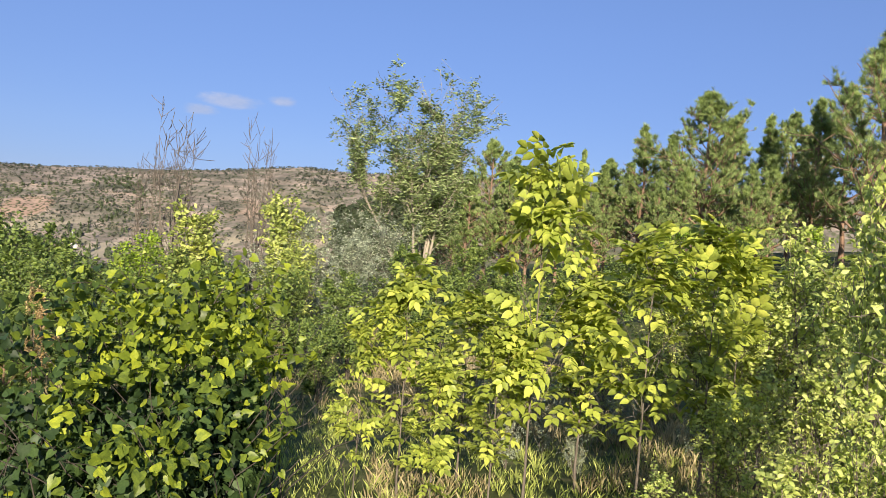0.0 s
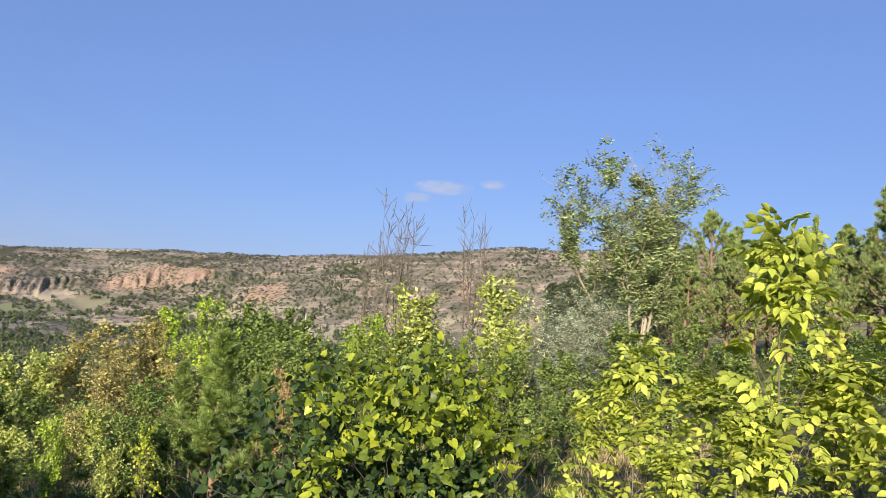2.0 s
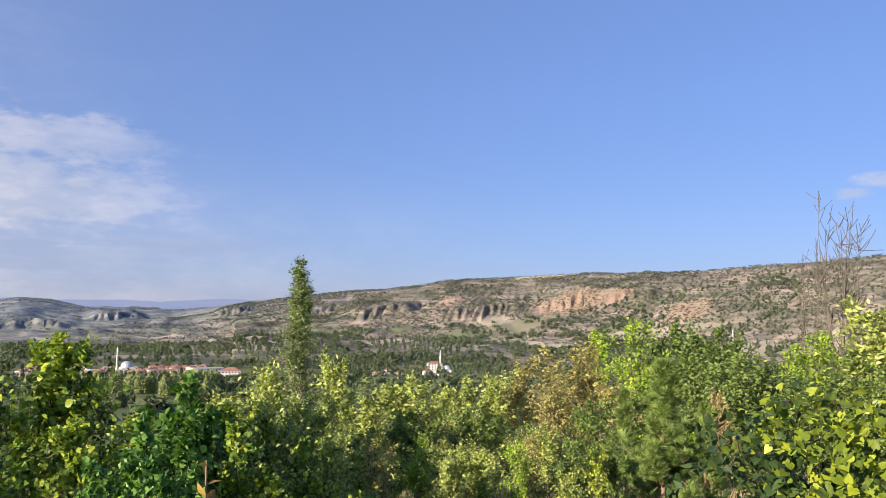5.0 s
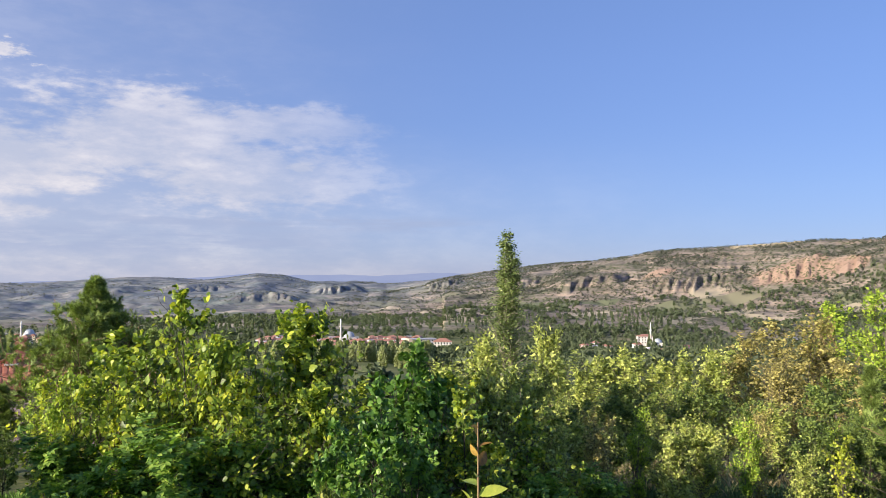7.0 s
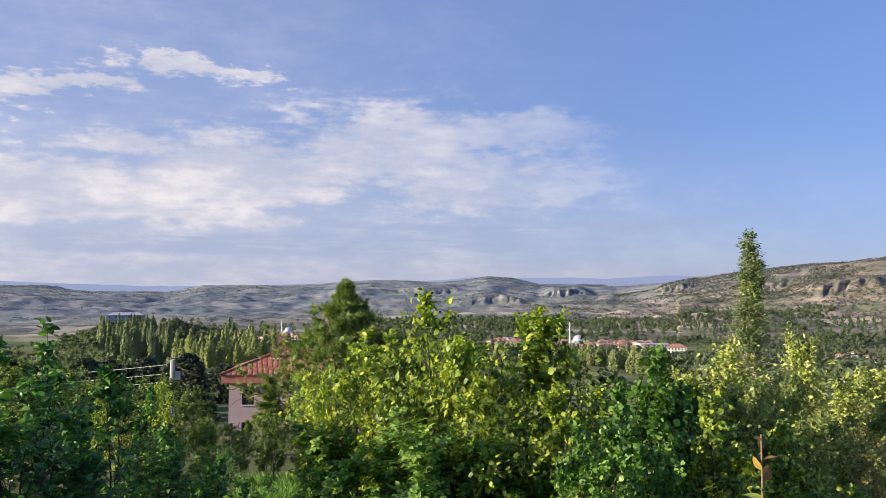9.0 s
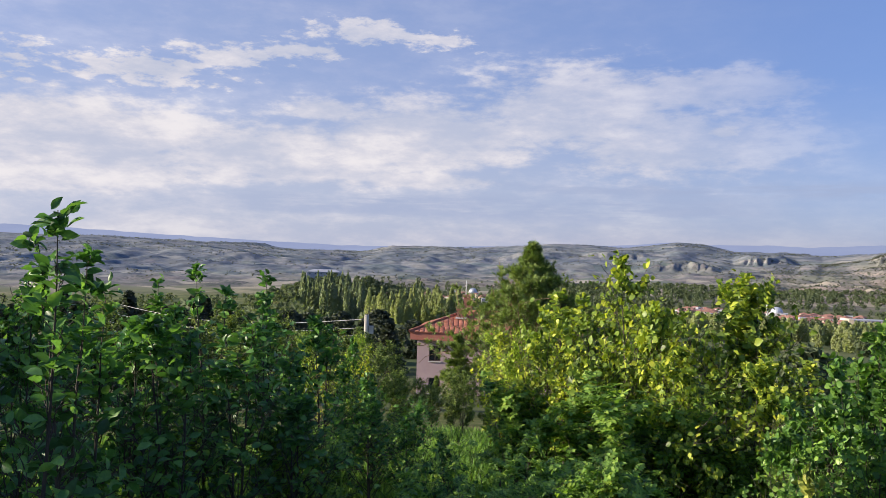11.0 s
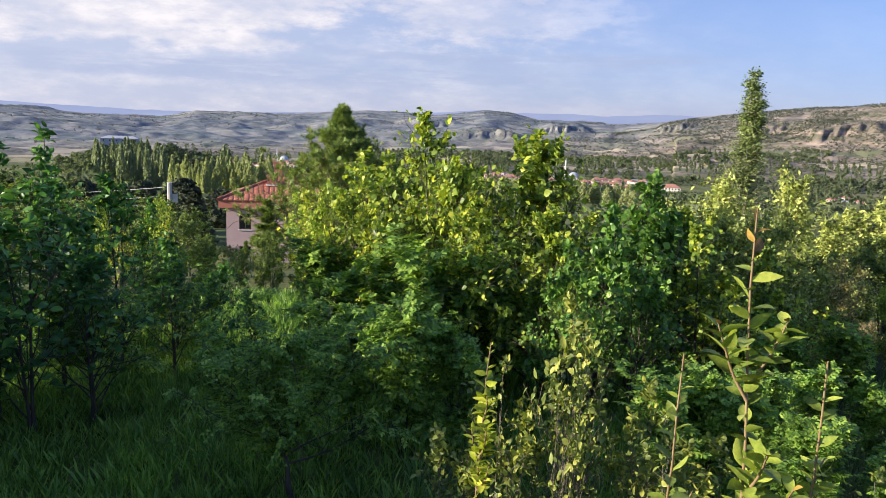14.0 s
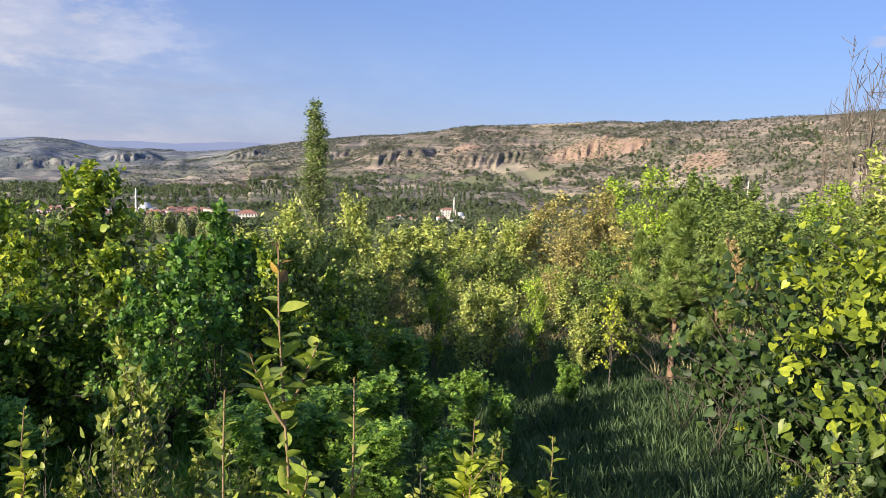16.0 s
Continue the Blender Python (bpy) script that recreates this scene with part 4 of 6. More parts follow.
BROWN = [plant("turning_tree", "small tree with yellowing leaves, some rusty and dry", "tree", 71 + i, ovate(0.3, fine=False), ("brown", "rust")[i], "grey", 0.15, 4600, 5, 1.7, stems=3, limbs=36, clear=0.05, rise=50, twigs=8, thick=0.012, splay=0.16, group="yellowing trees", jitter=0.02, clump=0.3) for i in range(2)]
rows(BROWN[:1], [(-17, 10.6, -8, 0.8), (-7, 9.4, -8.6, 0.7), (-20.0, 22, -1.6), (-17.6, 21, -3.0), (-23.2, 20, -4.3), (-19, 19, -4.6)])
rows(BROWN[1:], [(-21.6, 23.5, -1.8, 0.5), (-30.6, 20, -4.6, 0.6)])
OLIVE = [plant("pale_narrow_leaved_tree", "small tree with narrow pale yellow-green leaves", "tree", 81 + i, ovate(0.24, fine=False), "olive", "grey", 0.24, 4000, 4.5, 2.1, stems=4, limbs=44, clear=0.04, rise=46, twigs=8, thick=0.012, splay=0.16, group="pale orchard trees", jitter=0.018, clump=0.32) for i in range(2)]
rows(OLIVE, [(-39.8, 26, 2.6, 0.9), (-45.6, 27, 3.2, 0.8), (-5.2, 9.8, -8.5, 0.8), (-13.4, 10.2, -8.6, 0.8), (-20, 9.6, -10, 0.7), (-12, 8.9, -9, 0.7), (-2.8, 9, -8.8, 0.7), (-79, 11, -1.8, 0.9), (-75.5, 12, -2.4, 0.9), (-73, 15, -3), (-68, 15, -3.2), (-78.5, 15, -2.2), (-62.5, 11, -5.2, 0.9), (-67.5, 12, -3.6, 0.9), (-72.2, 11.5, -4.4, 0.9), (-76.5, 12.5, -2.6, 0.9), (-58.4, 12, -6.4, 0.8), (-46.8, 21, -0.2, 0.8), (-14.6, 20, -3.7, 0.8), (-10.2, 18, -4.9, 0.9), (-6.2, 17, -4.9, 0.9), (-2.6, 13.5, -5.4, 0.9), (0.8, 13, -2.4, 0.8), (-12.4, 24, -4.4, 0.8), (-3.6, 15, -1.7, 0.6), (3.9, 12.5, -5.2, 0.9), (1.2, 8.6, -4.8, 0.7), (-1.4, 9, -5.4, 0.7), (-3.4, 8.2, -7.2, 0.7), (-4, 11.5, -7.5, 0.8), (-15.8, 26, -3.4), (-8.2, 26, -4.2), (-4.2, 24, -4.6), (-18.5, 15, -7.5), (-11, 13, -9), (-7.4, 12, -9.5), (-1, 11, -9), (-14, 12.5, -9.5), (5, 11, -8)])
YOUNG = [plant("young_pine", "young pine with bright green needles and an upright leader", "tree", 91, needles(18, 0.7, 0.04), "young_needle", "pine", 0.24, 2200, 4, 0.95, limbs=30, shape="cone", clear=0.2, rise=28, twigs=6, thick=0.016, lift=0.14, face_up=0.2, wild=0.9, droop=-0.6, jitter=0.006)]
rows(YOUNG, [(34.6, 20, -9.8, 1.0), (33.0, 20.5, -6.8, 1.5), (-26.4, 10.5, -3.0, 1.2), (-29.2, 10.8, -5.8, 0.9), (-24, 12.5, -5.2, 0.9)])
PINE_MID = plant("bushy_pine", "bushy green pine standing before the pink house", "tree", 95, needles(18, 0.75, 0.035), "young_needle", "pine", 0.27, 13000, 6.5, 4.6, limbs=80, shape="peak", clear=0.05, rise=12, twigs=10, thick=0.014, crest=0.985, lift=0.1, face_up=0.2, wild=0.9, droop=-0.5, jitter=0.01)
place(PINE_MID, 28.0, 22, 0.1, wide=0.95)
place(PINES[0], 24.3, 30, -3.2, 30, 1.3)

# ---- tall poplar ----
POPLAR = plant("poplar_tree", "tall narrow green poplar with many upright stems", "tree", 99, ovate(0.42, fine=False), "poplar", "pale", 0.12, 22000, 14, 2.2, stems=8, limbs=150, clear=0.05, rise=70, twigs=6, thick=0.009, splay=0.016, shape="dome", jitter=0.01, kink=0.05, wander=0.04)
place(POPLAR, -0.75, 54, 3.5, wide=1.4)

# ---- mulberries and elder before the terrace ----
MULB = [plant("mulberry_tree", "young mulberry with broad fresh green leaves", "tree", 101 + i, ovate(0.4), "mulberry", "dark", 0.112, 2300, 3.2, 1.5, singles=36, stems=2, limbs=40, shape="spire", clear=0.12, rise=30, twigs=5, thick=0.012, splay=0.12, group="mulberry trees", jitter=0.016, droop=0.15) for i in range(3)]
rows(MULB, [(20.6, 7.6, -0.4, 0.7), (15.5, 7.6, -1.4, 0.8), (13.6, 7.4, -2.8, 0.7), (2, 6.7, -7.6, 0.8), (13.8, 6.4, -7.2, 0.8), (18.2, 6.3, -7.0, 0.8), (-1.6, 7.2, -8.6, 0.8), (3.4, 8.4, -6.5, 0.9), (25.2, 9.0, -3.4), (10.4, 9.5, -7), (18.6, 10, -3.8), (23.2, 8.2, -3.6, 0.8), (2.8, 9.4, -6.5), (18.4, 7.2, -3.6, 0.6), (26.4, 7.8, -5.0, 0.7)])
# mulberries that wear the leaf coloured for shade
SHADY = [plant("mulberry_tree", "mulberry with broad glossy leaves, coloured dark green for shade", "tree", 104 + i, ovate(0.42), "shady", "dark", 0.118, 2200, 3.2, 1.4, singles=36, stems=3, limbs=42, shape="spire", clear=0.1, rise=34, twigs=5, thick=0.012, splay=0.12, group="mulberry trees", jitter=0.014, droop=0.1) for i in range(2)]
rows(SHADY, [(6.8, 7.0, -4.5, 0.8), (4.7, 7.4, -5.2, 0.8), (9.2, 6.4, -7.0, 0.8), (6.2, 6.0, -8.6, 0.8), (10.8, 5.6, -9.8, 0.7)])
ELDER = [plant("elder_bush", "multi-stemmed bush with soft feathery green leaves", "shrub", 111 + i, pinnate(3, 0.15, 0.44), "elder", "dark", 0.19, 950, 2.2, 0.95, singles=20, stems=7, limbs=42, clear=0.18, rise=58, twigs=5, thick=0.009, splay=0.22, group="feathery bushes", jitter=0.016, face_up=1.4, wild=0.35) for i in range(2)]
rows(ELDER, [(22.6, 4.9, -13, 0.9), (26.2, 5.2, -14, 0.9), (18.8, 5.0, -15, 0.9), (20.5, 6.2, -8.6, 1.1), (24.6, 6.8, -9.5), (16.8, 6.6, -9.4), (13, 6.4, -11), (0.5, 7.2, -11.5), (-5, 5.6, -15.5), (-1.5, 5, -16.5), (-9, 5.8, -16), (28.5, 7.6, -9), (-3.2, 6.6, -12.5), (-7, 7.6, -12.5), (-11.5, 6.6, -15.5), (-9.5, 4.4, -20.5), (-13.2, 4.8, -20), (-5, 4.2, -19), (0.8, 4.4, -16.5), (4.2, 4.2, -17.5), (-14.3, 6.2, -16.8, 0.9), (-19.1, 8.0, -14.6, 0.9)])
SPREADING = plant("spreading_tree", "low spreading tree with a crooked dark trunk in the shade", "tree", 121, pinnate(3, 0.14, 0.42), "elder", "dark", 0.15, 3000, 1.75, 1.7, singles=25, limbs=30, clear=0.42, rise=24, twigs=8, thick=0.036, shape="flat", wander=0.3, lean=(-0.3, 0), jitter=0.03, face_up=1.5, wild=0.35)
place(SPREADING, 30.4, 4.15, -12.5, 20, 0.95)
rows([SPREADING], [(44, 6.4, -10.5), (52, 7.2, -9.5), (39, 8.2, -10)])

# ---- pear saplings at the terrace's end, and unseen ones added for shade ----
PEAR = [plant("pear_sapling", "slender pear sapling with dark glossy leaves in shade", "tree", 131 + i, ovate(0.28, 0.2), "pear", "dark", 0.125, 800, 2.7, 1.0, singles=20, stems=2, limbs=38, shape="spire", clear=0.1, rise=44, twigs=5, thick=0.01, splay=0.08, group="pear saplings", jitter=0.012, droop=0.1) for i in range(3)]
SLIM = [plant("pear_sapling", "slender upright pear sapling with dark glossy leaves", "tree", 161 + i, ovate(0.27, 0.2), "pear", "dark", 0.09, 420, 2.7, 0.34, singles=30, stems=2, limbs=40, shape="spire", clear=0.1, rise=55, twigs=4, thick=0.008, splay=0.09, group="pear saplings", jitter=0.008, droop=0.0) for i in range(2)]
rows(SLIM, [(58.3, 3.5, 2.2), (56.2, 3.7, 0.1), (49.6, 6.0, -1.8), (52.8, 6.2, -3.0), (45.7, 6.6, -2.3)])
# bearings 67 to 117 stand out of view, added only to cast shade
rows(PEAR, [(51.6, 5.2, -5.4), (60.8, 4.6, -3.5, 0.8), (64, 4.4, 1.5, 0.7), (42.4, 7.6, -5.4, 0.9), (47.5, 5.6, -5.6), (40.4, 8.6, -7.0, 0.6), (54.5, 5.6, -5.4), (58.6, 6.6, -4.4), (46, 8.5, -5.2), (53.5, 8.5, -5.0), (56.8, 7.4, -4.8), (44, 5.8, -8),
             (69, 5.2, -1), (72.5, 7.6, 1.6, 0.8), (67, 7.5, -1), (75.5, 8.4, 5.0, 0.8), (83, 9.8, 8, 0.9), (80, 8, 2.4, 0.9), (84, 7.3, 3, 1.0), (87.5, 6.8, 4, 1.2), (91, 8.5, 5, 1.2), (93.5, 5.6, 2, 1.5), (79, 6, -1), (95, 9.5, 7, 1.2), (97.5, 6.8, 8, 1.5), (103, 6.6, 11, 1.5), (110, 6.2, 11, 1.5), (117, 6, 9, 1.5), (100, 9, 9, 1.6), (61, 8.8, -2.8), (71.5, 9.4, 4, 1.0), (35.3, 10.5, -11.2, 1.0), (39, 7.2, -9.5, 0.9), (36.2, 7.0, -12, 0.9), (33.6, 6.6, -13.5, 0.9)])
GOLD = [plant("yellowing_sapling", "young tree with bright yellow-green leaves catching the sun", "tree", 136 + i, ovate(0.36), "gold", "grey", 0.095, 800, 2.6, 0.85, singles=20, stems=3, limbs=30, shape="round", clear=0.3, rise=42, twigs=5, thick=0.01, group="yellowing saplings", jitter=0.016, droop=0.35) for i in range(2)]
rows(GOLD, [(18.4, 7.0, -4.4, 0.7), (29.8, 8.4, -6.2, 0.8), (39.6, 9.2, -6.9, 0.5), (42.4, 9.4, -7.7, 0.5), (-22.1, 9.4, -8.9, 0.75), (14.8, 8.0, -4.8, 0.6), (24.4, 7.2, -6.4, 0.7), (21.6, 8.4, -4.4, 0.6)])

# ---- walnut saplings and apple in full sun ----
WALNUT = [plant("walnut_sapling", "yellow-green walnut sapling with a thin grey stem, sunlit", "tree", 141 + i, pinnate(3, 0.14, 0.40, 0.18), "walnut", "grey", 0.36, 150, 3, 0.85, singles=60, limbs=16, clear=0.25, rise=46, twigs=3, thick=0.007, group="walnut saplings", jitter=0.012, face_up=1.6, wild=0.35, droop=0.12, shape="round") for i in range(3)]
rows(WALNUT, [(-63.8, 6.6, 7.6, 0.7), (-75.5, 7.4, 3.4, 0.9), (-55.1, 6.8, -1.2, 0.8), (-71.4, 7.0, 2.1, 0.9), (-59.2, 7.6, -3.2, 1.0), (-67.4, 7.4, -0.4, 1.1), (-52.0, 6.6, -5.9, 0.7), (-77.2, 8.2, 0.6, 1.0), (-61.4, 6.6, -4.6, 1.0), (-57.3, 6.0, -8.5, 0.9)])
APPLE = [plant("apple_tree", "old apple tree with pale green leaves in the sun", "tree", 151 + i, ovate(0.3, 0.15), "apple", "grey", 0.125, 2300, 3.6, 1.4, singles=50, stems=2, limbs=36, clear=0.14, rise=46, twigs=6, thick=0.014, splay=0.12, group="apple trees", jitter=0.014) for i in range(2)]
rows(APPLE, [(-86.4, 4.4, 10.0, 0.6), (-81.6, 8.6, 4.0, 0.7), (-79, 8.5, -1.5), (-84.5, 7.6, 2.5), (-76.5, 6.4, -9.5), (-69.5, 10.5, -5), (-84.6, 5.2, 8.0, 0.38), (-78.4, 6.2, -6.5, 0.8), (-82.4, 6.8, -3.5, 0.8), (-84.6, 4.4, -7, 0.8), (-87.5, 6.4, -2), (-80.4, 4.3, -12), (-73, 4.9, -15, 1.1)])


# ---- the climbing-plant mound ----
def vine_mound():
    rng = np.random.RandomState(161)
    thing = new("climber_mound")
    tagged(thing, "mound of climbing plant with heart-shaped yellow-green leaves", "shrub")
    centre = polar(-38.5, 7.6)
    base = ground_z(-38.5, 7.6)
    top = EYE + 7.2 * math.tan(radians(-3.5))
    thing.matrix_basis = Matrix.Translation((centre.x, centre.y, base))
    # lobes: azimuth, distance, crest, half width
    lobes = []
    for az, r, el, w in ((-38.8, 7.2, -3.5, 0.78), (-42.2, 7.1, -4.6, 0.58), (-43.9, 6.9, -7.4, 0.38), (-35.2, 7.5, -5.0, 0.75), (-31.8, 7.8, -8.4, 0.62), (-29, 8.0, -10.6, 0.5),
                         (-36.5, 6.5, -9.5, 0.62), (-41, 6.4, -9.0, 0.6), (-44.2, 6.4, -12, 0.32), (-39.2, 6.0, -13.5, 0.5), (-33, 6.8, -12.5, 0.55)):
        p = polar(az, r) - centre
        h = EYE + r * math.tan(radians(el)) - base
        lobes.append((np.array([p.x, p.y, h * 0.45]), np.array([w, w, h * 0.55])))
    stems = []
    for c, s in lobes:
        for _ in range(12):
            start = np.array([c[0] + rng.normal(0, 0.25), c[1] + rng.normal(0, 0.25), -0.05])
            way = np.array([rng.normal(0, 0.5), rng.normal(0, 0.5), 1.2])
            line = limb(rng, start, way, (c[2] + s[2]) * rng.uniform(0.8, 1.1), 8, 0.22, -0.02)
            stems.append(tube(line, np.linspace(0.008, 0.003, 9), 4))
    shoots = []
    for c, s in lobes[:5]:
        for _ in range(5):
            a = rng.uniform(0, 6.28)
            start = c + s * np.array([0.5 * math.cos(a), 0.5 * math.sin(a), 0.75])
            line = limb(rng, start, (math.cos(a), math.sin(a), 0.9), rng.uniform(0.35, 0.65), 6, 0.2, -0.06)
            stems.append(tube(line, np.linspace(0.006, 0.002, 7), 4))
            shoots += [line[k] for k in range(1, 7)]
    mesh_object("stem_tangle", *joined(stems), BARK["dark"], thing, smooth=True)["kind"] = "stuff"
    P, N, deep = [], [], []
    for k, (c, s) in enumerate(lobes):
        d = unit(rng.normal(0, 1, (1700, 3)))
        p = c + d * s * rng.uniform(0.62, 1.14, (1700, 1)) * (1 + 0.24 * np.sin(d[:, :1] * 7 + k) * np.cos(d[:, 2:] * 6))
        keep = (p[:, 2] > 0.12) & (rng.rand(len(p)) < np.clip(-0.62 + p[:, 2] * 1.1, 0.03, 1))
        hollow = np.sin(p[:, 0] * 4.1 + 1.3 * np.sin(p[:, 2] * 3)) + np.sin(p[:, 2] * 5.3 + p[:, 0]) + np.sin(p[:, 1] * 3.7 + 2 * p[:, 2])
        keep &= (hollow > -0.35) | (rng.rand(len(p)) < 0.08)
        for j, (c2, s2) in enumerate(lobes):
            if j != k:
                keep &= (((p - c2) / s2) ** 2).sum(1) > 0.55
        P.append(p[keep]); N.append(unit(d / s)[keep])
    # inner leaves, which darken the mound's hollow by their colour
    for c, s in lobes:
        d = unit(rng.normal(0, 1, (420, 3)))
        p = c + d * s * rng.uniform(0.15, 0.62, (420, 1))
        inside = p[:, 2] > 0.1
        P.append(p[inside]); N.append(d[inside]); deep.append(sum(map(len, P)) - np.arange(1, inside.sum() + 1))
    P.append(np.repeat(np.array(shoots), 2, 0) + rng.normal(0, 0.025, (2 * len(shoots), 3)))
    N.append(unit(rng.normal(0, 1, (2 * len(shoots), 3)) + np.array([0, 0, 0.6])))
    P, N = np.concatenate(P), np.concatenate(N)
    n = len(P)
    hang = unit(np.array([0, 0, -0.45]) + 0.5 * N + rng.normal(0, 0.75, (n, 3)))
    x = unit(np.cross(hang, N + rng.normal(0, 0.95, (n, 3))))
    turns = np.stack([x, hang, np.cross(x, hang)], -1)
    sizes = rng.uniform(0.05, 0.108, n)
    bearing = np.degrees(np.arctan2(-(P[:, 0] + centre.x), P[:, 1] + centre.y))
    # left side and inner leaves take the copy coloured for shade
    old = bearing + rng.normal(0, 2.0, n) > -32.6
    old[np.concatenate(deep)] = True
    blade = heart()
    fresh = np.where(~old)[0]
    order = fresh[np.argsort(np.hypot(P[fresh, 0] + centre.x, P[fresh, 1] + centre.y))]
    single, rest = order[:290], np.concatenate([order[290:]])
    ob = mesh_object("foliage", *spread_blades(blade, P[rest], turns[rest], sizes[rest]), LEAF["vine"], thing); ob["kind"] = "stuff"
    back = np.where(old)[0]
    ob = mesh_object("old_foliage", *spread_blades(blade, P[back], turns[back], sizes[back]), LEAF["vine_shaded"], thing, "darker green older leaves"); ob["kind"] = "stuff"
    one = None
    for k in single:
        if one is None:
            ob = mesh_object("leaf", *blade, LEAF["vine"], thing)
            one = ob.data
        else:
            ob = new("leaf", one); ob.parent = thing
        ob.matrix_basis = Matrix.Translation(P[k]) @ Matrix(turns[k].tolist()).to_4x4() @ Matrix.Scale(sizes[k], 4)


vine_mound()


# ---- sprigs right below the camera ----
def sprig(name, label, seed, az, r, top, lean, count, size, blade, mat, side=0, group="", tip=""):
    """An upright shoot with its leaves set spirally along it."""
    rng = np.random.RandomState(seed)
    thing = new(name)
    tagged(thing, label, "shoot", group)
    z = ground_z(az, r) - 0.02
    tall = EYE + r * math.tan(radians(top)) - z
    thing.matrix_basis = Matrix.Translation(polar(az, r, z) + Vector((-0.09, 0.37, 0))) @ Matrix.Rotation(radians(az), 4, "Z")
    k = 14
    line = np.linspace([-lean, 0, 0], [0, 0, tall], k)
    line[:, :2] += np.cumsum(rng.normal(0, 0.006, (k, 2)), 0) - 0
    line[:, 0] -= line[-1, 0]
    mesh_object("stem", *tube(line, np.linspace(0.007, 0.002, k), 6), BARK["young"], thing, smooth=True)
    lines = [(line, 0.52, count)]
    for i in range(side):
        q = rng.uniform(0.62, 0.82)
        at = np.array([np.interp(q, np.linspace(0, 1, k), line[:, c]) for c in range(3)])
        a = rng.uniform(0, 6.28)
        tw = limb(rng, at, (math.cos(a), math.sin(a), 1.3), tall * rng.uniform(0.06, 0.1), 6, 0.1, 0.15)
        mesh_object("twig", *tube(tw, np.linspace(0.004, 0.0015, 7), 5), BARK["young"], thing, smooth=True)
        lines.append((tw, 0.1, max(5, count // 3)))
    one, young = None, None
    for path, start, num in lines:
        for i in range(num):
            q = start + (1 - start) * (i + 0.5) / num
            p = np.array([np.interp(q, np.linspace(0, 1, len(path)), path[:, c]) for c in range(3)])
            a = i * 2.4 + rng.uniform(-0.4, 0.4)
            up = rng.uniform(0.2, 1.2)
            y = unit(np.array([math.cos(a), math.sin(a), up]))
            x = unit(np.cross(y, np.array([0, 0, 1]) + rng.normal(0, 0.6, 3)))
            turn = np.stack([x, y, np.cross(x, y)], -1)
            s = size * rng.uniform(0.7, 1.15) * min(1.0, 0.3 + (1 - q) / 0.12)
            if tip and q > 0.95 and young is None:
                ob = mesh_object("leaf", *blade, LEAF[tip], thing, "small reddish young leaf")
                young = ob.data
            elif tip and q > 0.95:
                ob = new("leaf", young); ob.parent = thing
            elif one is None:
                ob = mesh_object("leaf", *blade, LEAF[mat], thing)
                one = ob.data
            else:
                ob = new("leaf", one); ob.parent = thing
            ob.matrix_basis = Matrix.Translation(p) @ Matrix(turn.tolist()).to_4x4() @ Matrix.Scale(s, 4)


def folded(w=0.26):
    """A cherry leaf: pointed, folded along its rib and arched."""
    v, f = [], []
    ys = (0.0, 0.12, 0.3, 0.5, 0.7, 0.87, 1.0)
    ws = (0.02, 0.5, 0.9, 1.0, 0.8, 0.4, 0.0)
    for y, k in zip(ys, ws):
        arch = -0.28 * y * y
        v += [(-w * k, y, arch + 0.22 * w * k), (0, y, arch - 0.04 * k), (w * k, y, arch + 0.22 * w * k)]
    for i in range(len(ys) - 1):
        a, b = 3 * i, 3 * i + 3
        f += [(a, a + 1, b + 1), (a, b + 1, b), (a + 1, a + 2, b + 2), (a + 1, b + 2, b + 1)]
    return np.array(v), np.array(f)


CHERRY = folded(0.23)
sprig("cherry_shoot", "upright cherry shoot with reddish stem and folded green leaves", 171, -0.6, 1.55, -8.4, -0.06, 50, 0.06, CHERRY, "sprig", 5, tip="tip")
sprig("cherry_shoot", "short cherry shoot with a few green leaves", 172, -6.2, 1.6, -18.0, 0.03, 44, 0.048, CHERRY, "sprig", 4, "low shoots")
sprig("cherry_shoot", "short cherry shoot with a few green leaves", 173, 3.3, 1.6, -19.0, 0.0, 44, 0.048, CHERRY, "sprig", 4, "low shoots")
sprig("yellow_shoot", "leafy shoot with bright yellow-green leaves", 175, -14.6, 2.5, -20.2, 0.02, 34, 0.07, CHERRY, "gold", 7)
sprig("yellow_shoot", "leafy shoot with bright yellow-green leaves", 176, -16.8, 2.6, -21.6, -0.02, 30, 0.065, CHERRY, "gold", 6)
# gold leaves put the sunlight on the plum bush's tips into colour
sprig("yellow_shoot", "leafy shoot with bright yellow-green leaves", 177, 17.2, 2.45, -18.4, 0.02, 40, 0.05, CHERRY, "gold", 6)
sprig("yellow_shoot", "small shoot with bright yellow leaves", 174, -20.4, 2.75, -20.6, 0.02, 26, 0.075, CHERRY, "gold", 4)
TWIGGY = [plant("plum_bush", "twiggy plum bush with small grey-green leaves, tips sunlit", "shrub", 181 + i, ovate(0.3, 0.15), "plum", "grey", 0.046, 1000, 1.6, 0.45, singles=25, stems=4, limbs=40, shape="spire", clear=0.15, rise=60, twigs=5, thick=0.008, splay=0.16, group="plum bushes", jitter=0.012, droop=-0.2) for i in range(2)]
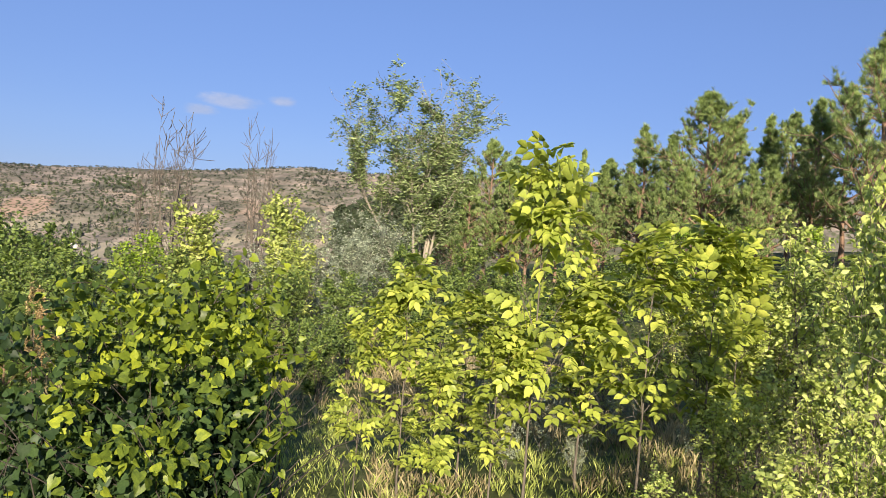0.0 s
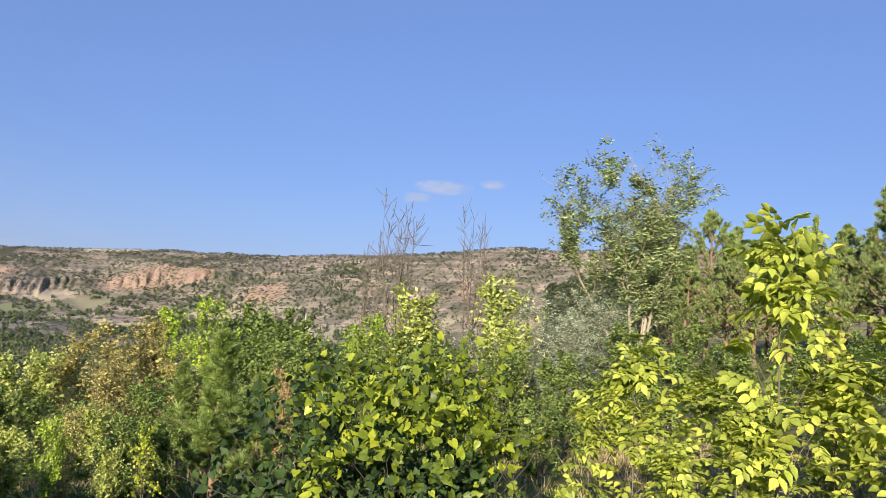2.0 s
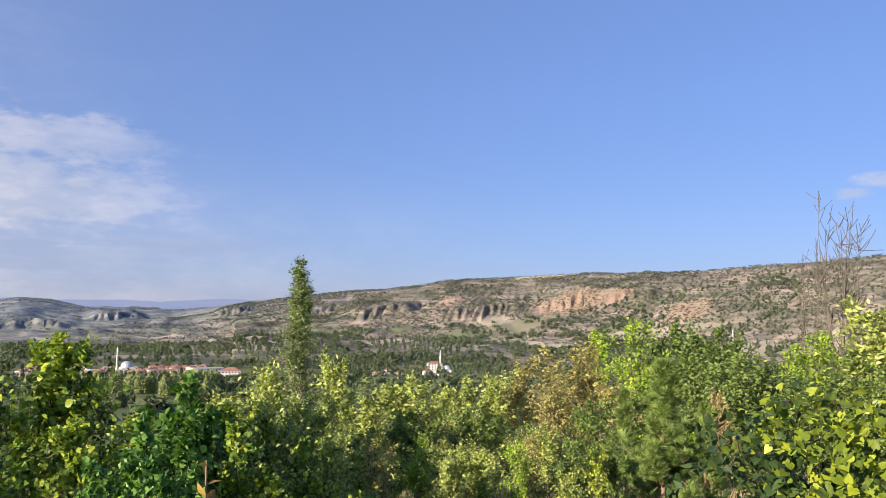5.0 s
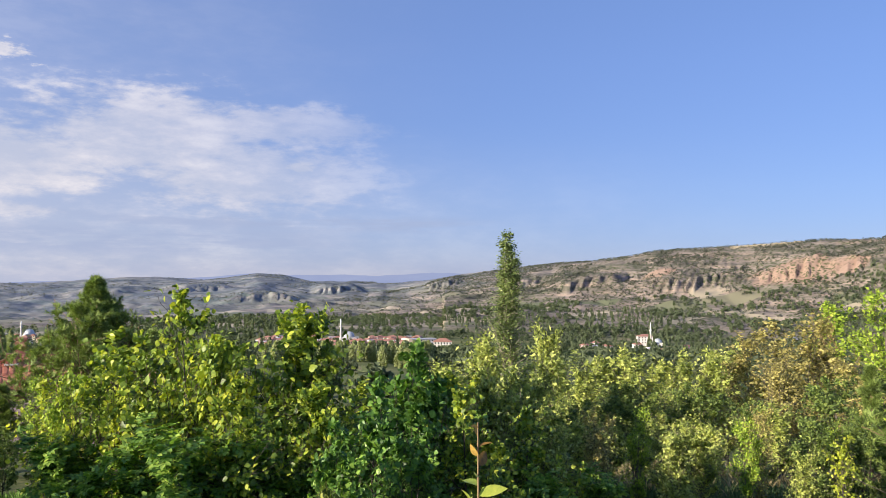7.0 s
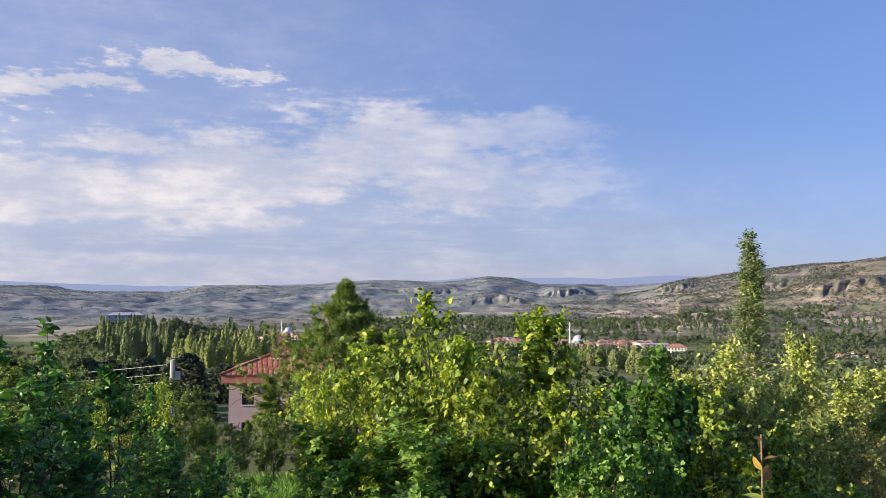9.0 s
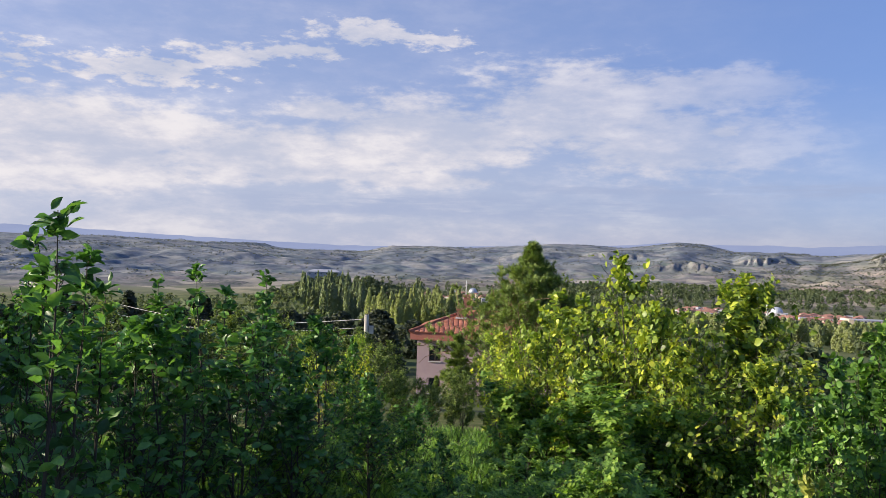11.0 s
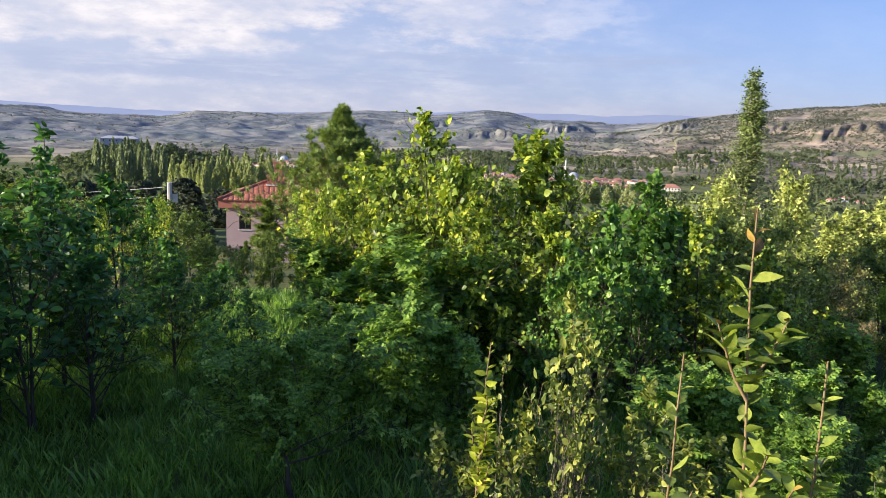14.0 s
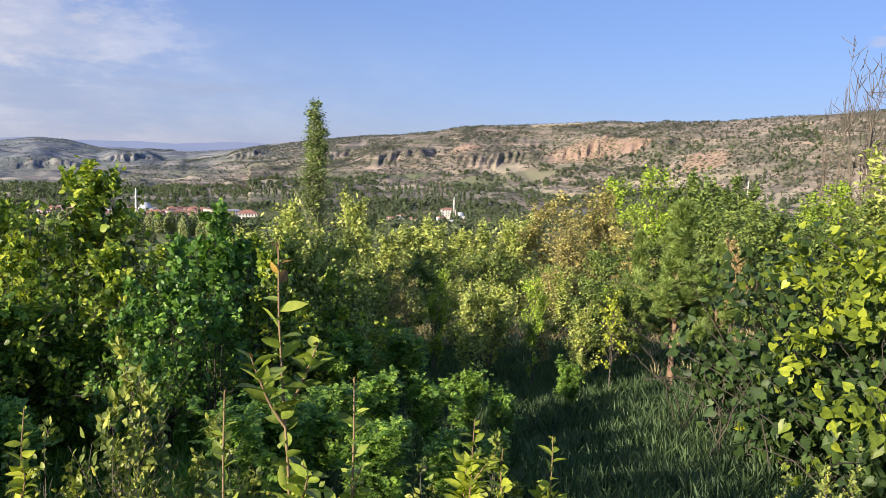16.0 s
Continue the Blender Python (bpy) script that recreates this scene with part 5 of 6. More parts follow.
rows(TWIGGY, [(9.7, 2.75, -14.0, 0.6), (16.1, 2.5, -20, 0.7), (5.8, 2.6, -20.8, 0.7), (19.2, 2.7, -21, 0.8), (-11.5, 2.9, -21.5, 0.8), (-35.4, 3.6, -18.6, 0.7), (12.1, 2.5, -17.5, 0.55), (3.4, 2.5, -22, 0.8), (-15.5, 2.8, -24), (-8.5, 2.6, -24), (0.5, 2.6, -24), (-31.5, 3.4, -22, 0.9)])


# ---- grass ----
def grass(name, label, mat, seed, count, lo, hi, a0, a1, size, thin, bald=-0.12):
    rng = np.random.RandomState(seed)
    az, r = rng.uniform(a0, a1, count), np.sqrt(rng.uniform(lo * lo, hi * hi, count))
    keep = fractal(r * np.sin(np.radians(az)) / 2.0, r * np.cos(np.radians(az)) / 2.0, 3, seed % 4) > bald
    az, r = az[keep], r[keep]
    p = np.stack([-np.sin(np.radians(az)) * r, np.cos(np.radians(az)) * r, terrain(az, r) - 0.02], -1)
    turns = frames_of(rng, np.array([0, 0, 1.0]) + rng.normal(0, 0.12, p.shape), 0.0, 1.0)
    ob = mesh_object(name, *spread_blades(tuft(6, thin), p, turns, size * rng.uniform(0.5, 1.3, len(p))), LEAF[mat])
    tagged(ob, label, "grass", kind="stuff")


# dark copy right of +y stands for shade, light copy left lifts it
grass("grass", "long green grass, coloured dark for open shade", "grass", 191, 15000, 2.5, 15, -46, 0, 0.19, 0.018, -0.6)
grass("grass", "green grass under the saplings, coloured lighter to lift the shade", "lifted_grass", 196, 20000, 2.5, 13, 0, 70, 0.19, 0.018, -0.6)
# lighter blades added to brighten the shaded ground
grass("undergrowth", "soft green undergrowth in the shade of the saplings", "elder", 195, 9000, 3, 10, 4, 64, 0.15, 0.02, -0.35)
grass("weeds", "sparse pale green weeds in the sun", "olive", 193, 3500, 3, 13, -95, -46, 0.16, 0.016, -0.3)
grass("dry_grass", "straw-coloured dry grass among the bushes", "straw", 192, 10000, 3.5, 20, -95, -53, 0.22, 0.011, -0.2)
grass("dry_grass", "patch of dry grass below the hedge", "straw", 194, 3000, 11, 26, -56, -8, 0.28, 0.014, -0.1)

# ---- woods and scrub of the valley ----
def crown_template(kind, clumps, seed):
    """A distant tree, one metre high: clumps of foliage as small crossed faces inside its outline."""
    rng, v, f = np.random.RandomState(seed), [], []
    for i in range(clumps):
        u = rng.uniform(0.06, 1)
        w = {"poplar": 0.11 * min(1, 0.5 + 2 * u) * min(1, 2.5 * (1.04 - u)), "round": 0.42 * math.sin(math.pi * min(1, 0.1 + 0.88 * u)) ** 0.6, "conifer": 0.2 * (1.03 - u)}[kind]
        a, q = rng.uniform(0, 6.28), math.sqrt(rng.uniform(0.2, 1))
        c = np.array([math.cos(a) * w * q, math.sin(a) * w * q, u])
        s = {"poplar": 0.06, "round": 0.14, "conifer": 0.085}[kind] * rng.uniform(0.6, 1.3) * (0.4 if clumps > 900 else 0.55 if clumps > 600 else 2.3 if clumps < 30 else 1.4 if clumps < 60 else 1.0)
        d = rng.normal(0, 1, (3, 3)); d = unit(d) * s
        if kind == "poplar":
            d[:, 2] *= 2.2
        k = len(v)
        v += [c + d[0], c + d[1], c + d[2], c - (d[0] + d[1]) * 0.6]
        f += [(k, k + 1, k + 2), (k, k + 3, k + 1)]
    return np.array(v), np.array(f)


def forest(name, label, mat, kind, seed, clumps, spots, heights, widths):
    rng = np.random.RandomState(seed)
    temps = [crown_template(kind, clumps, seed + k) for k in range(4)]
    pieces = []
    which = rng.randint(0, 4, len(spots))
    for k in range(4):
        sel = which == k
        p, h, w = spots[sel], heights[sel], widths[sel]
        a = rng.uniform(0, 6.28, len(p))
        turn = np.zeros((len(p), 3, 3))
        turn[:, 0, 0], turn[:, 0, 1], turn[:, 1, 0], turn[:, 1, 1] = np.cos(a) * w, -np.sin(a) * w, np.sin(a) * w, np.cos(a) * w
        turn[:, 2, 2] = 1
        pieces.append(spread_blades(temps[k], p, turn, h))
    ob = mesh_object(name, *joined(pieces), LEAF[mat])
    tagged(ob, label, "trees", kind="stuff")


def scatter(seed, count, a0, a1, lo, hi, patch=0.0, scale=120.0):
    rng = np.random.RandomState(seed)
    az, r = rng.uniform(a0, a1, count), np.sqrt(rng.uniform(lo * lo, hi * hi, count))
    x, y = -np.sin(np.radians(az)) * r, np.cos(np.radians(az)) * r
    keep = fractal(x / scale, y / scale, 3, seed % 4) > patch
    x, y, az, r = x[keep], y[keep], az[keep], r[keep]
    return np.stack([x, y, terrain(az, r) - 0.3], -1), np.random.RandomState(seed + 1)


def wood(name, label, mat, kind, seed, clumps, count, a0, a1, lo, hi, tall, patch=-9.0, fat=1.0, scale=120.0, cap=9.0, above=-999.0):
    p, rng = scatter(seed, count, a0, a1, lo, hi, patch, scale)
    h = tall * rng.uniform(0.65, 1.2, len(p))
    room = EYE + np.hypot(p[:, 0], p[:, 1]) * np.tan(np.radians(cap + rng.uniform(-1.6, 0.4, len(p)))) - p[:, 2]
    side, out = np.degrees(np.arctan2(-p[:, 0], p[:, 1])), np.hypot(p[:, 0], p[:, 1])
    before_town = (out > 150) & (out < 740) & (side > -15) & (side < 20)
    room = np.where(before_town, np.minimum(room, EYE + out * np.tan(np.radians(-4.5)) - p[:, 2]), room)
    h = np.minimum(h, room)
    bearing, far = np.degrees(np.arctan2(-p[:, 0], p[:, 1])), np.hypot(p[:, 0], p[:, 1])
    town = (far > 730) & (far < 1000) & (((bearing > 1.5) & (bearing < 18.5)) | ((bearing > -14) & (bearing < -8)))
    keep = (h > 1.5) & (~town | (rng.rand(len(h)) < 0.35))
    for spot, size in CLAY_SCARS + STUBBLE:
        keep &= (np.linalg.norm(p - np.array(spot), axis=1) > size * 0.85) | (rng.rand(len(h)) < 0.15)
    keep &= (p[:, 2] > above + 14 * fractal(p[:, 0] / 200, p[:, 1] / 200, 2, 1)) | (rng.rand(len(h)) < 0.3)
    p, h = p[keep], h[keep]
    forest(name, label, mat, kind, seed, clumps, p, h, fat * rng.uniform(0.8, 1.3, len(p)))


wood("conifer_belt", "belt of dark conifers below the house", "near_dark", "conifer", 201, 800, 36, 37, 50, 75, 130, 11.0, fat=1.6, cap=-6.0)
wood("conifer_belt", "belt of dark conifers on the shaded slope", "near_dark", "conifer", 202, 800, 34, 49, 75, 75, 130, 11.0, fat=1.6, cap=-4.3)
wood("tree_belt", "dark broadleaf trees on the lower slope", "near_dark", "round", 203, 700, 70, 36, 75, 85, 170, 9.5, cap=-5.6)
wood("slope_trees", "green trees on the slope below the orchard", "far_mid", "round", 205, 380, 150, -34, 36, 75, 210, 6.5, cap=-6.0)
wood("poplar_grove", "feathery pale green poplar plantation", "far_pale", "poplar", 207, 950, 330, 33, 39.8, 260, 430, 15, fat=0.95, cap=-3.6)
wood("poplar_stand", "tall grey-green poplars standing close together", "far_poplar", "poplar", 208, 950, 110, 40.2, 44.8, 400, 520, 26, fat=0.65, cap=-2.7)
wood("poplar_stand", "few tall poplars above the plantation", "far_poplar", "poplar", 206, 950, 7, 35.3, 36.4, 430, 470, 28, fat=0.9, cap=-2.7)
wood("rise_trees", "dark trees on the rise round the long building", "far_mid", "round", 210, 60, 420, 36.5, 47, 880, 985, 11, fat=1.0, cap=-2.4)
wood("willow_grove", "pale grey-green willows in the valley", "far_pale", "poplar", 209, 620, 110, 5, 17, 200, 300, 15, fat=1.8, cap=-4.3)
wood("valley_trees", "trees and orchards round the villages", "far_mid", "round", 211, 40, 11000, -40, 75, 230, 1400, 7.5, patch=-0.32, cap=-4.4)
wood("valley_poplars", "dark rows of poplars along the valley floor", "far_mid", "poplar", 213, 40, 2000, -35, 30, 600, 1550, 13, patch=-0.05, fat=1.3)
wood("dark_valley_trees", "dark orchards on the valley floor", "far_dark", "round", 215, 36, 7500, -60, 45, 380, 1650, 7.5, patch=-0.15, cap=-3.0)
wood("foot_orchards", "orchards and hedges at the foot of the hills", "far_mid", "round", 216, 24, 4200, -36, 26, 1120, 1720, 7, patch=-0.05, scale=80.0)
wood("hill_scrub", "scattered grey-green shrubs on the dry hills", "scrub", "round", 217, 8, 46000, -70, 12, 1350, 2550, 3.8, patch=-0.18, fat=1.5, scale=150.0, above=-42.0)
wood("hill_scrub", "dense scrub in the hollows of the near hillside", "scrub", "round", 218, 8, 24000, -72, 6, 1000, 2300, 4.6, patch=0.08, fat=1.6, scale=110.0, above=-30.0)
wood("hill_scrub", "scattered shrubs and hedges on the far hills", "scrub", "round", 219, 7, 16000, 5, 75, 1500, 3300, 3.0, patch=0.0, fat=1.7, scale=160.0, above=-66.0)
wood("pine_plantation", "dark planted forest on the hillside", "far_dark", "conifer", 221, 24, 1500, -58, -49.2, 1150, 1420, 14, fat=1.6)

# ---- the pink house ----
PINK = plain_material("pink_plaster", (0.43, 0.31, 0.32), (0.53, 0.39, 0.40), 0.8)
TILE = plain_material("clay_roof_tile", (0.24, 0.08, 0.05), (0.40, 0.16, 0.10), 2.0, 0.8)
FASCIA = plain_material("painted_fascia", (0.38, 0.13, 0.10), (0.50, 0.19, 0.14), 1.0)
BRICK = plain_material("chimney_brick", (0.25, 0.10, 0.08), (0.38, 0.17, 0.12), 4.0)
GLASS = plain_material("window_glass", (0.015, 0.018, 0.025), (0.04, 0.045, 0.055), 0.6, 0.08)
FRAME = plain_material("dark_window_frame", (0.06, 0.04, 0.035), (0.10, 0.07, 0.06), 3.0, 0.5)
VILLAGE_TILE = plain_material("weathered_roof_tile", (0.27, 0.125, 0.095), (0.40, 0.21, 0.155), 0.3, 0.85)
WHITE = plain_material("white_render", (0.48, 0.46, 0.44), (0.68, 0.66, 0.63), 0.15)
CREAM = plain_material("cream_render", (0.55, 0.46, 0.34), (0.68, 0.58, 0.44), 0.15)
GREY = plain_material("grey_render", (0.34, 0.35, 0.40), (0.46, 0.47, 0.52), 0.15)
LEAD = plain_material("lead_dome", (0.40, 0.43, 0.46), (0.58, 0.61, 0.64), 0.3, 0.45, metal=0.3)
CONCRETE = plain_material("concrete_pole", (0.42, 0.40, 0.37), (0.58, 0.56, 0.52), 3.0)
WIRE = plain_material("wire", (0.35, 0.35, 0.36), (0.5, 0.5, 0.5), 3.0, 0.4)


def box(bm, x0, x1, y0, y1, z0, z1):
    vs = [bm.verts.new((x, y, z)) for x in (x0, x1) for y in (y0, y1) for z in (z0, z1)]
    for f in ((0, 1, 3, 2), (4, 6, 7, 5), (0, 4, 5, 1), (2, 3, 7, 6), (0, 2, 6, 4), (1, 5, 7, 3)):
        bm.faces.new([vs[i] for i in f])
    return bm


def boxed(name, mat, parent, *dims, label=""):
    return part(name, box(bmesh.new(), *dims), mat, parent, label)


def hip_roof(bm, x0, x1, y0, y1, z0, z1):
    """A roof hipped on four sides, with its underside."""
    w, d = x1 - x0, y1 - y0
    k = min(w, d) / 2
    a, b = ((x0 + k, (y0 + y1) / 2, z1), (x1 - k, (y0 + y1) / 2, z1)) if w >= d else (((x0 + x1) / 2, y0 + k, z1), ((x0 + x1) / 2, y1 - k, z1))
    c = [bm.verts.new(p) for p in ((x0, y0, z0), (x1, y0, z0), (x1, y1, z0), (x0, y1, z0))]
    r = [bm.verts.new(a), bm.verts.new(b)]
    if w >= d:
        faces = ((c[0], c[1], r[1], r[0]), (c[1], c[2], r[1]), (c[2], c[3], r[0], r[1]), (c[3], c[0], r[0]))
    else:
        faces = ((c[0], c[1], r[0]), (c[1], c[2], r[1], r[0]), (c[2], c[3], r[1]), (c[3], c[0], r[0], r[1]))
    for f in faces:
        bm.faces.new(f)
    bm.faces.new(c[::-1])
    return bm


def pink_house():
    az, r = 30.0, 62.5
    eaves = EYE + r * math.tan(radians(-7.25))
    floor = ground_z(az, r) - 1.2
    thing = new("house")
    tagged(thing, "two-storey pink house with a red hipped tile roof", "house")
    thing.matrix_basis = Matrix.Translation(polar(az, r + 3.5, floor)) @ Matrix.Rotation(radians(az - 4), 4, "Z")
    h = eaves - floor
    w, d = 6.5, 3.5
    # walls with openings: strips round each window
    wins = [(-w + 1.0, -w + 1.95), (2.6, 3.55)]
    levels = [(h - 4.35, h - 3.1), (h - 1.75, h - 0.5)]
    front = bmesh.new()
    xs = [-w, *[x for p in wins for x in p], w]
    zs = [0, *[z for p in levels for z in p], h]
    grid = {(i, j, k): front.verts.new((x, -d + 0.3 * k, z)) for i, x in enumerate(xs) for j, z in enumerate(zs) for k in (0, 1)}
    solid = {(i, j) for i in range(len(xs) - 1) for j in range(len(zs) - 1) if not (i % 2 == 1 and j % 2 == 1)}
    for i, j in solid:
        for k in (0, 1):
            q = [grid[i, j, k], grid[i + 1, j, k], grid[i + 1, j + 1, k], grid[i, j + 1, k]]
            front.faces.new(q if k == 0 else q[::-1])
        for di, dj, a, c in ((-1, 0, (0, 0), (0, 1)), (1, 0, (1, 1), (1, 0)), (0, -1, (1, 0), (0, 0)), (0, 1, (0, 1), (1, 1))):
            if (i + di, j + dj) not in solid:
                front.faces.new((grid[i + a[0], j + a[1], 0], grid[i + c[0], j + c[1], 0], grid[i + c[0], j + c[1], 1], grid[i + a[0], j + a[1], 1]))
    wall = part("wall", front, PINK, thing)
    for dims in ((-w, -w + 0.3, -d + 0.3, d, 0, h), (w - 0.3, w, -d + 0.3, d, 0, h), (-w + 0.3, w - 0.3, d - 0.3, d, 0, h)):
        boxed("wall", PINK, thing, *dims)
    for x0, x1 in wins:
        for z0, z1 in levels:
            win = boxed("window", GLASS, thing, x0, x1, -d + 0.14, -d + 0.17, z0, z1)
            for dims in ((x0, x0 + 0.07, -d + 0.08, -d + 0.138, z0, z1), (x1 - 0.07, x1, -d + 0.08, -d + 0.138, z0, z1), (x0 + 0.07, x1 - 0.07, -d + 0.08, -d + 0.138, z0, z0 + 0.07),
                         (x0 + 0.07, x1 - 0.07, -d + 0.08, -d + 0.138, z1 - 0.07, z1), ((x0 + x1) / 2 - 0.03, (x0 + x1) / 2 + 0.03, -d + 0.08, -d + 0.138, z0 + 0.07, z1 - 0.07)):
                boxed("frame", FRAME, win, *dims)
            boxed("sill", WHITE, win, x0 - 0.08, x1 + 0.08, -d - 0.07, -d - 0.003, z0 - 0.07, z0)
    e = 0.6
    boxed("fascia", FASCIA, thing, -w - e + 0.1, w + e - 0.1, -d - e + 0.1, d + e - 0.1, h + 0.003, h + 0.62, label="red painted boarding under the eaves")
    roof = part("roof", hip_roof(bmesh.new(), -w - e, w + e, -d - e, d + e, h + 0.63, h + 2.12), TILE, thing)
    # tile courses on the slope to the front and the two flanks, shared in size
    tile = None
    run, rise_ = d + e, 1.49
    rows_n = 12
    for k in range(rows_n):
        f0 = (k + 0.15) / rows_n
        half = (w + e) - f0 * run
        n = int(half * 2 / 0.4)
        for i in range(n):
            x = -half + (i + 0.5) * half * 2 / max(n, 1)
            if x > 2.6:
                continue
            if tile is None:
                bm = bmesh.new()
                pts = [(-0.2, -0.02, 0.0), (-0.1, -0.02, 0.045), (0.1, -0.02, 0.045), (0.2, -0.02, 0.0), (-0.2, 0.5, 0.0), (-0.1, 0.5, 0.03), (0.1, 0.5, 0.03), (0.2, 0.5, 0.0)]
                vs = [bm.verts.new(p) for p in pts]
                for f in ((0, 1, 5, 4), (1, 2, 6, 5), (2, 3, 7, 6), (3, 2, 1, 0)):
                    bm.faces.new([vs[q] for q in f])
                ob = part("tile", bm, TILE_PIECE, roof)
                tile = ob.data
            else:
                ob = new("tile", tile); ob.parent = roof
            slope = math.atan2(rise_, run)
            ob.matrix_basis = Matrix.Translation((x, -d - e + f0 * run, h + 0.64 + f0 * rise_)) @ Matrix.Rotation(slope, 4, "X")
    for sx in (-1, 1):
        line = np.linspace((sx * (w + e), -d - e, h + 0.68), (sx * (w - d), 0, h + 2.17), 16)
        line[:, 2] += 0.025 * (np.arange(16) % 2)
        mesh_object("ridge_cap", *tube(line, np.full(16, 0.11), 7), TILE, roof, "row of half-round ridge tiles")
    for cx, cy, s, z1 in ((-3.2, -1.3, 0.33, 2.3), (-2.9, 0.7, 0.36, 3.3)):
        c = boxed("chimney", BRICK, thing, cx - s, cx + s, cy - s, cy + s, h + 1.0, h + z1, label="brick chimney on the roof")
        boxed("flashing", WHITE, c, cx - s - 0.12, cx + s + 0.12, cy - s - 0.12, cy + s + 0.12, h + 1.62, h + 1.72) if z1 < 3 else None
        boxed("cap", BRICK, c, cx - s - 0.08, cx + s + 0.08, cy - s - 0.08, cy + s + 0.08, h + z1 + 0.002, h + z1 + 0.16)


def piece_material(name, dark, light):
    m, n, link, bsdf, out = material(name)
    info = n.new("ShaderNodeObjectInfo")
    link(ramp(n, link, info.outputs["Random"], ((0.0, dark), (1.0, light))), bsdf.inputs["Base Color"])
    bsdf.inputs["Roughness"].default_value = 0.85
    return m


TILE_PIECE = piece_material("single_roof_tile", (0.27, 0.085, 0.05), (0.44, 0.17, 0.11))


def utility_pole():
    az, r = 39.85, 46.0
    top, z = EYE + r * math.tan(radians(-5.45)), ground_z(39.85, 46.0)
    thing = new("utility_pole")
    tagged(thing, "pale concrete utility pole with a small insulator box", "pole")
    thing.matrix_basis = Matrix.Translation(polar(az, r, z - 0.1)) @ Matrix.Rotation(radians(az), 4, "Z")
    h = top - z + 0.1
    bm = bmesh.new()
    bmesh.ops.create_cone(bm, cap_ends=True, segments=10, radius1=0.19, radius2=0.13, depth=h, matrix=Matrix.Translation((0, 0, h / 2)))
    part("pole", bm, CONCRETE, thing)
    boxed("insulator_box", CONCRETE, thing, 0.14, 0.42, -0.12, 0.12, h - 1.1, h - 0.65)
    for k, zz in enumerate((0.25, 0.75, 1.2)):
        boxed("bracket", FRAME, thing, -0.3, -0.13, -0.03, 0.03, h - zz - 0.03, h - zz + 0.03)
        a = polar(az, r, top - zz)
        b = polar(58 + k, 66, top - zz - 0.6)
        n = 24
        line = [(a + (b - a) * (i / n)) - Vector((0, 0, 0.9 * math.sin(math.pi * i / n))) for i in range(n + 1)]
        ob = mesh_object("wire", *tube(np.array([tuple(p) for p in line]), np.full(n + 1, 0.016), 4), WIRE)
        tagged(ob, "slack overhead power line running from the pole", "cable", "power lines")


pink_house()
utility_pole()


# ---- villages in the valley ----
def village_house(name, label, wall, w, d, h, roof_h, floors, bays, roof_mat=None, flat=False, footing=3):
    thing = new(name)
    tagged(thing, label, "house", "village houses")
    boxed("wall", wall, thing, -w, w, -d, d, -footing, h)
    if flat:
        boxed("roof", GREY, thing, -w - 0.3, w + 0.3, -d - 0.3, d + 0.3, h + 0.01, h + 0.5)
    else:
        part("roof", hip_roof(bmesh.new(), -w - 0.6, w + 0.6, -d - 0.6, d + 0.6, h + 0.01, h + roof_h), roof_mat or VILLAGE_TILE, thing)
    for f in range(floors):
        for b in range(bays):
            x = -w + (b + 0.5) * 2 * w / bays
            z = (f + 0.35) * h / floors
            boxed("window", GLASS, thing, x - 0.65, x + 0.65, -d - 0.05, -d - 0.01, z, z + 1.4)
    return thing


def stand(thing, az, r, turn=0.0, up=0.0, first=False):
    m = Matrix.Translation(polar(az, r, ground_z(az, r) + up)) @ Matrix.Rotation(radians(az + turn), 4, "Z")
    if first:
        thing.matrix_basis = m
        return thing
    return copy_thing(thing, m)


def dome(bm, radius, centre, segments=16, rings=7):
    verts = []
    for i in range(rings):
        a = i / (rings - 0.0) * math.pi / 2
        verts.append([bm.verts.new((centre[0] + radius * math.cos(a) * math.cos(t * 2 * math.pi / segments), centre[1] + radius * math.cos(a) * math.sin(t * 2 * math.pi / segments), centre[2] + radius * math.sin(a))) for t in range(segments)])
    tip = bm.verts.new((centre[0], centre[1], centre[2] + radius))
    for i in range(rings - 1):
        for t in range(segments):
            bm.faces.new((verts[i][t], verts[i][(t + 1) % segments], verts[i + 1][(t + 1) % segments], verts[i + 1][t]))
    for t in range(segments):
        bm.faces.new((verts[-1][t], verts[-1][(t + 1) % segments], tip))
    return bm


